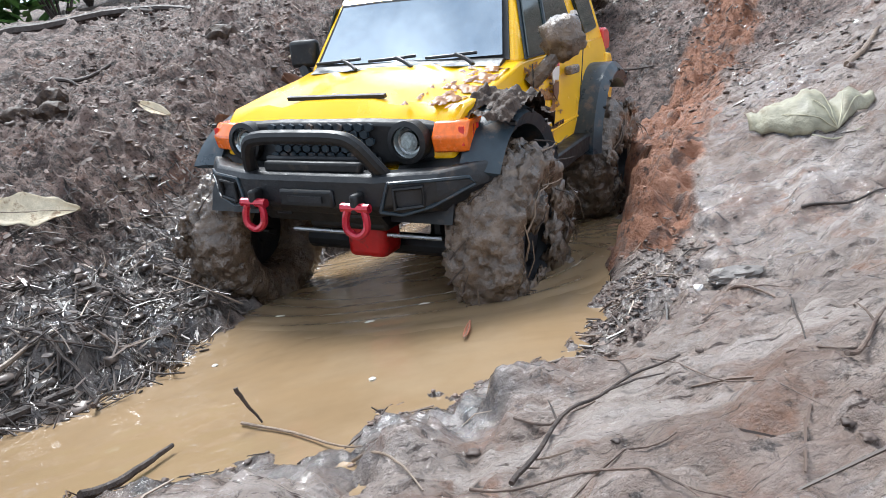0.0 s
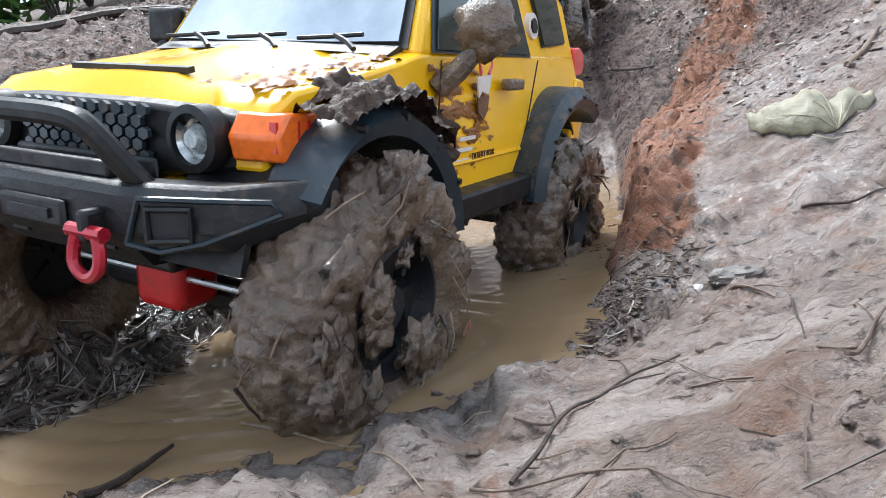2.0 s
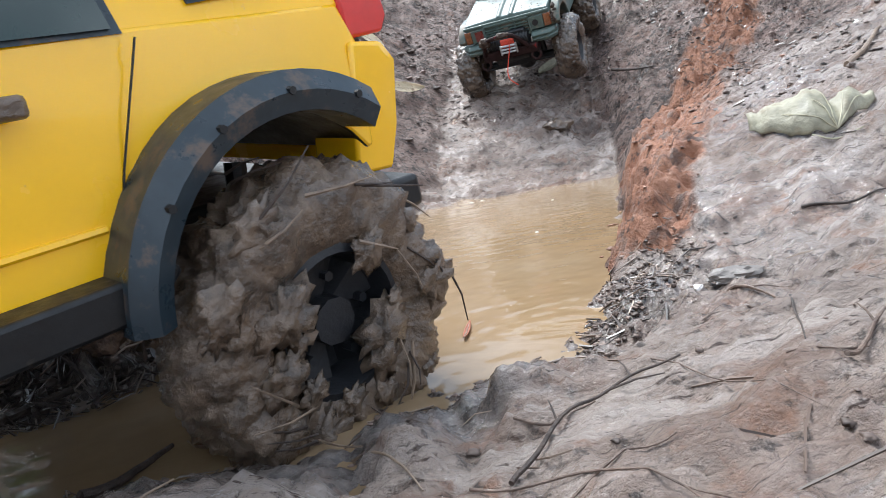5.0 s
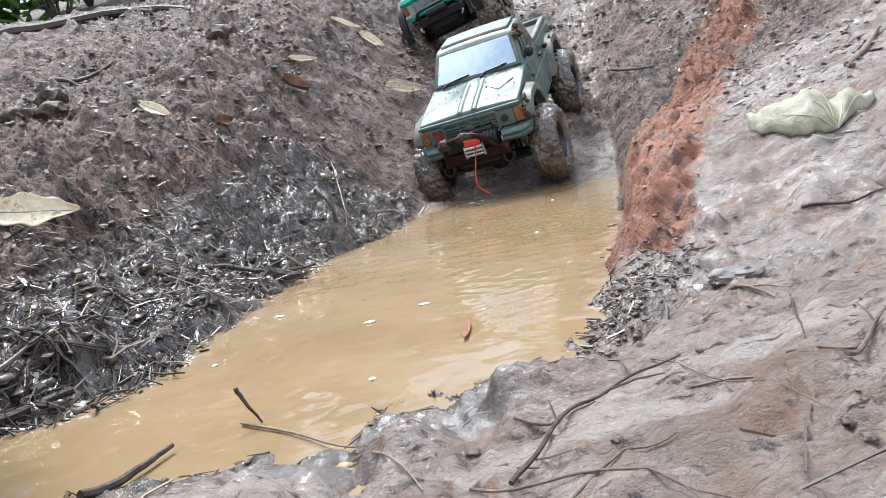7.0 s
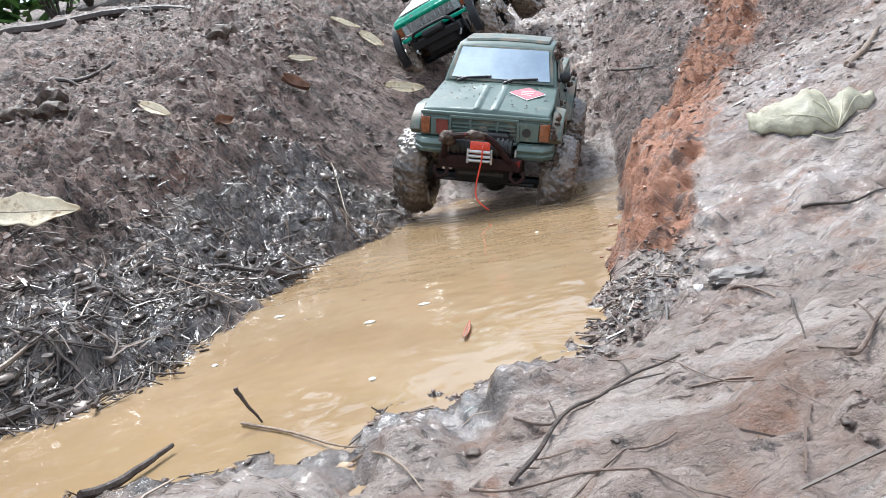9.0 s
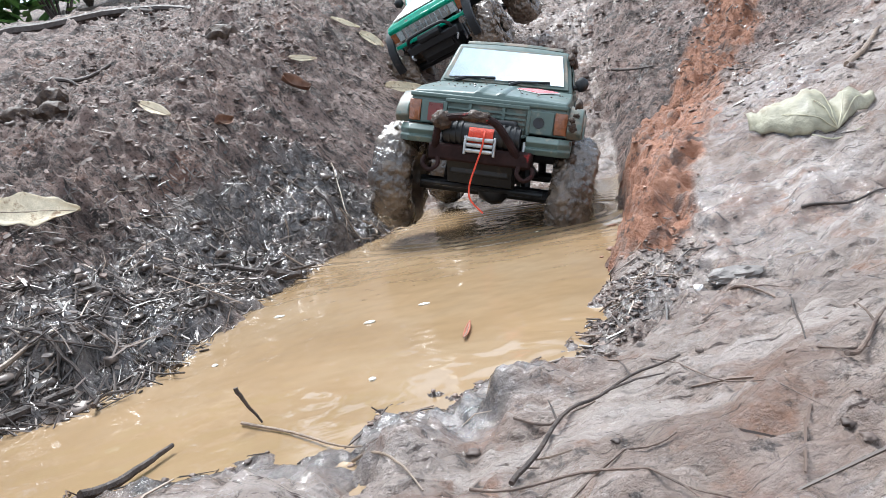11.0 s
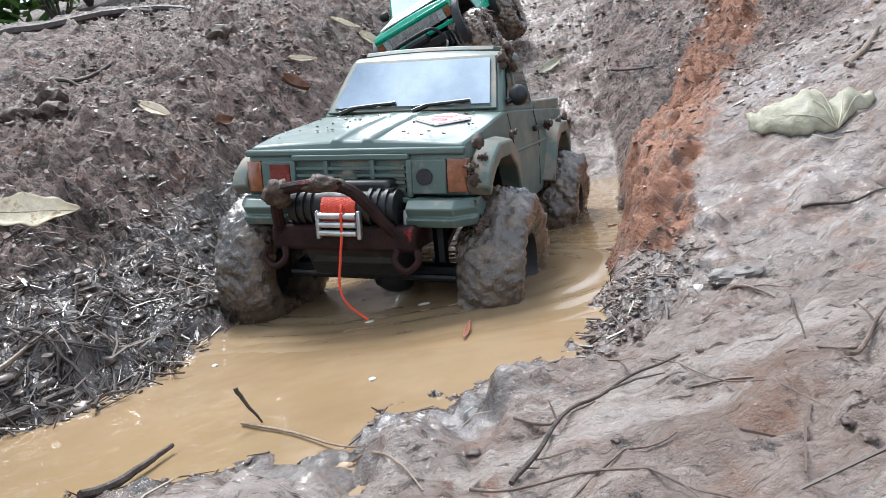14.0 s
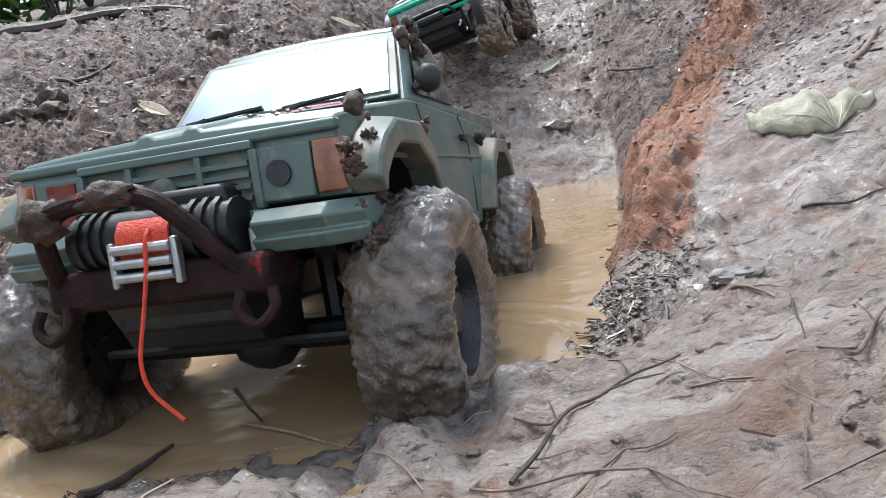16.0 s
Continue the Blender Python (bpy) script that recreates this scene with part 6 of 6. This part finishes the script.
twig([(0.022, 0.181), (0.042, 0.191), (0.059, 0.193)], 0.0006, MUDTWIG, "twig", PALE, seed=25)
twig([(0.407, 0.668), (0.477, 0.740), (0.518, 0.783)], 0.0032, PALEWOOD, "stick", "muddy grey stick on the upper bank", 0.001, seed=26)
twig([(0.394, 1.416), (0.453, 1.341)], 0.003, BARK, "stick", "dark stick on the slope beside the track", 0.003, seed=27)
twig([(-0.270, 0.444), (-0.250, 0.430), (-0.231, 0.417)], 0.0020, BARK, "twig", DARK, 0.006, forks=1, seed=28)
twig([(-0.296, 0.456), (-0.275, 0.450), (-0.257, 0.442)], 0.0016, BARK, "twig", DARK, 0.008, forks=1, seed=29)
# thick dark bar following the dark band along the crest
twig([(-1.02, 1.86), (-0.85, 1.84), (-0.66, 1.86), (-0.50, 1.80)], 0.016, BARK, "branch", "long dark forked bar along the crest of the slope", 0.0, forks=1, seed=31)
twig([(-0.62, 1.20), (-0.55, 1.18), (-0.47, 1.21)], 0.005, BARK, "branch", "dark fallen branch on the slope", 0.004, forks=2, seed=30)
for i in range(26):
    rr = random.Random(100 + i)
    yy = rr.uniform(0.42, 0.95)
    xx = float(np.interp(yy, Y_L, X_L)) - rr.uniform(0.0, 0.17)
    aa, ll = rr.uniform(0, 6.28), rr.uniform(0.02, 0.055)
    twig([(xx, yy), (xx + ll * 0.5 * math.cos(aa) + 0.004, yy + ll * 0.5 * math.sin(aa)), (xx + ll * math.cos(aa), yy + ll * math.sin(aa))], rr.uniform(0.0007, 0.0018),
         rr.choice((BARK, BARK, PALEWOOD)), "twig", "thin broken twig in the rotten bank", rr.uniform(0.001, 0.008), forks=rr.choice((0, 1)), seed=200 + i)



def draped_leaf():
    """A broad dry leaf arched over the bank: open roll at one end, peaked back, rolled tip at the other, with raised veins."""
    ob = thing("dry_leaf", "large curled grey-green dry leaf on the wet bank", "leaf", "fallen leaves")
    front = curve([(0.264, 0.570, 0), (0.280, 0.545, 0), (0.298, 0.527, 0), (0.317, 0.534, 0), (0.340, 0.548, 0), (0.362, 0.560, 0)], 6)
    steps_u, steps_v = len(front) - 1, 14

    def surf(i, v):
        u = i / steps_u
        p = front[i]
        high = float(np.interp(u, [0, 0.15, 0.38, 0.52, 0.60, 0.75, 1.0], [0.009, 0.013, 0.021, 0.020, 0.010, 0.013, 0.005]))
        deep = float(np.interp(u, [0, 0.2, 0.5, 0.62, 0.8, 1.0], [0.012, 0.024, 0.034, 0.022, 0.016, 0.008]))
        a = v * 2.1
        crease = 0.0022 * noise.noise(Vector((u * 9, v * 3, 2))) + 0.0010 * noise.noise(Vector((u * 24, v * 9, 5)))
        edge = 1 + 0.10 * noise.noise(Vector((u * 13, 0.3, 8))) * v
        x = p.x + 0.25 * deep * (1 - math.cos(a))
        y = p.y + 0.8 * deep * (1 - math.cos(a)) * edge
        z = ground_z(p.x, p.y) + 0.002 + high * math.sin(min(a, 1.9)) * edge + 0.25 * deep * (1 - math.cos(a)) + crease
        return Vector((x, y, z))
    bm = bmesh.new()
    grid = [[bm.verts.new(surf(i, j / steps_v)) for j in range(steps_v + 1)] for i in range(steps_u + 1)]
    for i in range(steps_u):
        for j in range(steps_v):
            bm.faces.new((grid[i][j], grid[i + 1][j], grid[i + 1][j + 1], grid[i][j + 1]))
    blade = part("blade", bm, DRYLEAF, ob, angle=180)
    thick = blade.modifiers.new("thickness", "SOLIDIFY")
    thick.thickness = 0.0006
    k = int(steps_u * 0.58)
    out = Vector((0, -0.0006, 0.0006))
    for di, top in ((-11, 0.45), (-7, 0.75), (-3, 0.85), (4, 0.7), (9, 0.5)):
        vein = [surf(max(0, min(steps_u, round(k + di * q))), top * q) + out for q in (0, 0.25, 0.5, 0.75, 1.0)]
        part("vein", rod(curve(vein, 3), 0.0008, 5, None, 0.0003), LEAFVEIN, ob)
    foot = surf(k, 0)
    tail = [foot + Vector((-0.022, -0.004, -0.001)), foot + Vector((-0.008, -0.012, -0.001)), foot + Vector((0.012, -0.014, 0.0))]
    for p in tail:
        p.z = ground_z(p.x, p.y) + 0.0015
    part("stalk", rod(curve(tail, 5), 0.0008, 5, None, 0.0005), LEAFVEIN, ob)


LEAFVEIN = material("leaf_vein", (0.46, 0.42, 0.29), 0.6, vary=0.2)
draped_leaf()
leaf("pale_leaf", "bleached pale leaf lying on the brown slope", (-0.384, 0.680), 0.085, 0.040, 14, 0.2, PALELEAF, (16, 0), 5, 0.3, lift=0.016)
leaf("pale_leaf", "small bleached leaf on the brown slope", (-0.345, 0.958), 0.042, 0.022, -6, 0.3, PALELEAF, (14, 0), 6, lift=0.012)
leaf("pale_leaf", "small bleached leaf on the brown slope", (-0.074, 1.589), 0.06, 0.034, -12, 0.3, PALELEAF, (14, 0), 7, lift=0.010)
leaf("pale_leaf", "long bleached leaf beside the track", (-0.020, 1.44), 0.105, 0.030, 42, 0.4, PALELEAF, (18, 0), 9, lift=0.012)
leaf("brown_leaf", "crumpled rust brown leaf on the slope", (-0.203, 1.242), 0.05, 0.030, 10, 0.9, REDLEAF, (20, 10), 10, 0.35, lift=0.010)
leaf("pale_leaf", "small bleached leaf on the brown slope", (-0.125, 1.60), 0.07, 0.026, 25, 0.3, PALELEAF, (10, 0), 11, lift=0.010)
leaf("pale_leaf", "narrow pale leaf on the brown slope", (-0.193, 1.332), 0.06, 0.016, 40, 0.3, PALELEAF, (10, 0), 12, lift=0.009)
leaf("brown_leaf", "small dark brown leaf on the slope", (-0.276, 1.012), 0.04, 0.022, 70, 0.7, REDLEAF, (10, 0), 13, lift=0.008)
leaf("pale_leaf", "small grey leaf on the slope beside the track", (0.300, 1.55), 0.075, 0.028, 35, 0.3, DRYLEAF, (12, 0), 14, lift=0.010)
# narrow muted red strip set level with the puddle
leaf("red_leaf", "thin red-orange strip in the puddle", (0.006, 0.415), 0.034, 0.0045, 80, 0.4, REDSTRIP, (0, 0), 16, lift=0.001, follow=False, stem=False)


def stone(name, label, at, size, seed, mat):
    ob = thing(name, label, "stone")
    bm = lump((0, 0, 0), size, seed, 0.3, 3)
    part("stone_body", bm, mat, ob)
    ob.matrix_basis = Matrix.Translation((at[0], at[1], max(0, ground_z(*at)) + size[2] * 0.4))


stone("stone", "flat bluish grey stone in the wet bank", (0.161, 0.383), (0.016, 0.010, 0.004), 3, STONE)
stone("pebble", "small white pebble on the bank", (0.137, 0.376), (0.003, 0.0028, 0.0025), 4, STICKW)
for i, (x, y) in enumerate(((-0.52, 1.05), (-0.50, 1.0), (-0.535, 0.98))):
    stone("clod", "rounded dry mud clod on the slope", (x, y), (0.022, 0.02, 0.016), 20 + i, DRYMUD)
stone("clod", "large flat clod at the top of the slope", (-0.33, 1.33), (0.034, 0.022, 0.018), 33, DRYMUD)
stone("clod", "dark clod beside the track", (0.245, 1.30), (0.03, 0.02, 0.014), 34, MUD)
# tiny pale lumps set at the level of the puddle
for i, (x, y) in enumerate(((0.057, 1.085), (0.075, 1.09), (-0.139, 0.546), (-0.021, 0.503), (-0.060, 0.479), (0.10, 0.72), (0.16, 0.95), (-0.16, 0.44), (-0.05, 0.36))):
    stone("floating_bit", "small pale fleck on the muddy water", (x, y), (0.0042 if i < 5 else 0.002, 0.0022, 0.001), 40 + i, PALEFLECK)


# ---- green bushes beyond the crest ----
def bush(at, height, seed, leaves=420):
    rnd = random.Random(seed)
    ob = thing("bush", "leafy green bush behind the crest of the slope", "bush", "bushes behind the crest")
    base = Vector((at[0], at[1], ground_z(*at)))
    tips = []
    for i in range(9):
        a, k = rnd.uniform(0, 6.28), rnd.uniform(0.25, 0.6)
        tip = base + Vector((math.cos(a) * k * height, math.sin(a) * k * height, height * rnd.uniform(0.55, 1.0)))
        mid = base.lerp(tip, 0.5) + Vector((rnd.uniform(-1, 1), rnd.uniform(-1, 1), 1)) * 0.06 * height
        part("limb", rod(curve([base, mid, tip], 4), 0.012 * height, 6, None, 0.003 * height), BARK, ob)
        tips += [base.lerp(tip, q) for q in (0.55, 0.75, 0.9, 1.0)]
    co, faces = [], []
    for i in range(leaves):
        c = rnd.choice(tips) + Vector((rnd.gauss(0, 0.11), rnd.gauss(0, 0.11), rnd.gauss(0, 0.11))) * height
        m = Euler((rnd.uniform(-1, 1), rnd.uniform(-1, 1), rnd.uniform(0, 6.28))).to_matrix()
        ln, wd = height * rnd.uniform(0.05, 0.11), height * rnd.uniform(0.02, 0.045)
        n0 = len(co)
        for u, v, z in ((-1, 0, 0), (-0.3, 1, 0.25), (0.5, 0.8, 0.2), (1, 0, -0.2), (0.5, -0.8, 0.2), (-0.3, -1, 0.25), (0.1, 0, 0)):
            co.append(c + m @ Vector((u * ln, v * wd, z * wd)))
        faces += [(n0, n0 + 1, n0 + 6), (n0 + 1, n0 + 2, n0 + 6), (n0 + 2, n0 + 3, n0 + 6), (n0 + 3, n0 + 4, n0 + 6), (n0 + 4, n0 + 5, n0 + 6), (n0 + 5, n0, n0 + 6)]
    me = bpy.data.meshes.new("crown")
    me.from_pydata([tuple(c) for c in co], [], faces)
    me.materials.append(LEAFMIX)
    crown = new("crown", me)
    crown.parent = ob
    tagged(crown, kind="stuff")


LEAFMIX = litter_material("bush_leaves", (0.05, 0.14, 0.03), (0.12, 0.28, 0.06), (0.28, 0.46, 0.14), 0.35)
for i, (x, y, h) in enumerate(((-1.55, 2.7, 0.55), (-1.25, 2.75, 0.5), (-0.98, 2.9, 0.45), (-1.9, 3.0, 0.8), (-1.4, 3.4, 0.8), (-0.6, 3.6, 0.5), (-2.4, 2.6, 0.8))):
    bush((x, y), h, 60 + i)


# ---- what moves ----
def spin(wheels, rows, radius):
    """Turn each wheel by the way its car has gone."""
    for w, x, y, z in wheels:
        keys, angle, last = [], 40.0 * x / abs(x) * y / abs(y), None
        for t, *p in rows:
            if last is not None:
                step = math.dist(p[:3], last[1:4])
                need = math.degrees(step / radius)
                n = max(1, math.ceil(need / 70))
                for k in range(1, n):
                    keys.append((last[0] + (t - last[0]) * k / n, pose(x, y, z, 0, angle + need * k / n, 0)))
                angle += need
            keys.append((t, pose(x, y, z, 0, angle, 0)))
            last = (t, *p)
        walk(w, keys)


def motions():
    yellow = [
        (0, 0.025, 0.718, 0.002, -8.6, 5.2, -119.4),
        (0.5, 0.015, 0.7, 0.009, -11.9, 3, -120.3),
        (1, -0.011, 0.658, 0.019, -18.6, 0.6, -121),
        (1.5, -0.051, 0.587, 0.003, -12.5, -1.8, -118.5),
        (2, -0.074, 0.534, 0.005, -12.7, -1.2, -120.4),
        (2.5, -0.1, 0.475, 0, -11.3, -2.8, -119.3),
        (3, -0.12, 0.45, 0.007, -11.3, 0.3, -124.3),
        (3.5, -0.138, 0.409, 0.01, -13, 0.3, -126),
        (4, -0.166, 0.359, 0.011, -13.4, 1.4, -126.9),
        (4.2, -0.18, 0.335, 0.009, -13, 1.7, -127.7),
        (5.2, -0.262, 0.292, -0.004, -6, 6, -136),
        (6.3, -0.342, 0.262, -0.018, 0, 10, -143.5),
        (6.5, -0.360, 0.255, -0.019, 1.3, 10.3, -145),
        (7, -0.44, 0.22, -0.02, 1, 8, -148),
        (7.6, -0.51, 0.17, -0.015, 0, 5, -150),
        (9, -0.72, 0.03, 0.0, 0, 2, -150),
        (16, -0.72, 0.03, 0.0, 0, 2, -150),
    ]
    green = [
        (0, 0.328, 1.661, 0.28, 0, 22.7, -115.5),
        (4.2, 0.328, 1.661, 0.28, 0, 22.7, -115.5),
        (5.2, 0.27, 1.56, 0.205, 2, 22, -112),
        (6.3, 0.202, 1.44, 0.108, 3, 21.5, -110),
        (6.5, 0.198, 1.415, 0.096, 2.8, 21, -110.6),
        (7, 0.168, 1.308, 0.050, 6.2, 19.5, -109.9),
        (7.5, 0.162, 1.28, 0.045, 3.8, 18, -111.8),
        (8, 0.148, 1.25, 0.038, 1.2, 15, -111.6),
        (8.5, 0.116, 1.181, 0.019, -9.5, 10.1, -110.5),
        (9, 0.109, 1.134, 0.013, -14.4, 9.9, -106.9),
        (11.3, 0.067, 0.926, -0.017, -15.5, -3.1, -102.6),
        (11.5, 0.06, 0.915, -0.02, -14.3, -2.8, -101.9),
        (12, 0.044, 0.859, -0.036, -7, 0.7, -104.9),
        (12.5, 0.033, 0.821, -0.032, -9.2, 1.2, -106.8),
        (13, 0.018, 0.784, -0.027, -11.5, 1.1, -109.4),
        (13.5, 0.005, 0.738, -0.027, -12.9, 1.1, -111),
        (14, -0.007, 0.685, -0.034, -8, 0.1, -110.2),
        (14.5, -0.02, 0.634, -0.04, -0.2, -4, -106),
        (15, -0.032, 0.595, -0.036, -1.2, -4.2, -105.5),
        (15.5, -0.049, 0.551, -0.033, -2, -3.7, -105.1),
        (16, -0.073, 0.492, -0.035, -0.9, -5.2, -105),
    ]
    teal = [
        (0, 0.6, 2.45, 0.56, 6, 20, -115),
        (4.2, 0.55, 2.35, 0.52, 8, 20, -115),
        (6.3, 0.22, 1.86, 0.37, 10, 20, -115),
        (7, 0.2, 1.80, 0.343, 12, 20, -115),
        (9, 0.182, 1.70, 0.286, 13.1, 19.2, -114.8),
        (11.5, 0.165, 1.64, 0.267, 14, 18, -113),
        (12, 0.16, 1.63, 0.265, 14, 17.5, -112.5),
        (12.5, 0.139, 1.603, 0.244, 16, 16, -111),
        (14, 0.13, 1.60, 0.237, 16, 15, -110),
        (14.5, 0.135, 1.61, 0.244, 14, 14, -110),
        (15, 0.15, 1.618, 0.257, 10, 11, -110),
        (16, 0.15, 1.618, 0.259, 9.2, 10.6, -110),
    ]
    # the body's middle lies a little aside of these points
    yellow = [(t, *(pose(*p) @ Vector((0, -0.012, 0))), *p[3:]) for t, *p in yellow]
    for car, wheels, rows, r in ((YELLOW_CAR, YELLOW_WHEELS, yellow, 0.066), (GREEN_CAR, GREEN_WHEELS, green, 0.06), (TEAL_CAR, TEAL_WHEELS, teal, 0.06)):
        walk(car, [(t, pose(*p)) for t, *p in rows])
        spin(wheels, rows, r)
    for ring, rows in ((RIPPLE_Y, yellow), (RIPPLE_G, green)):
        # the rings stay level on the water under the front axle
        walk(ring, [(t, pose(x + 0.12 * math.cos(radians(turn)), y + 0.12 * math.sin(radians(turn)), 0.0, 0, 0, turn)) for t, x, y, z, a, b, turn in rows])
    walk(CORD, [(0, pose(0.216, 0.004, 0.116, 0, -22, 0)), (6.5, pose(0.216, 0.004, 0.116, 0, -22, 0)), (9, pose(0.216, 0.004, 0.116, 8, -10, 0)), (12, pose(0.216, 0.004, 0.116, 2, 0, 0)),
                (14, pose(0.216, 0.004, 0.116, 6, 4, 0)), (14.5, pose(0.216, 0.004, 0.116, 4, 2, 0)), (16, pose(0.216, 0.004, 0.116, -2, 2, 0))])


motions()
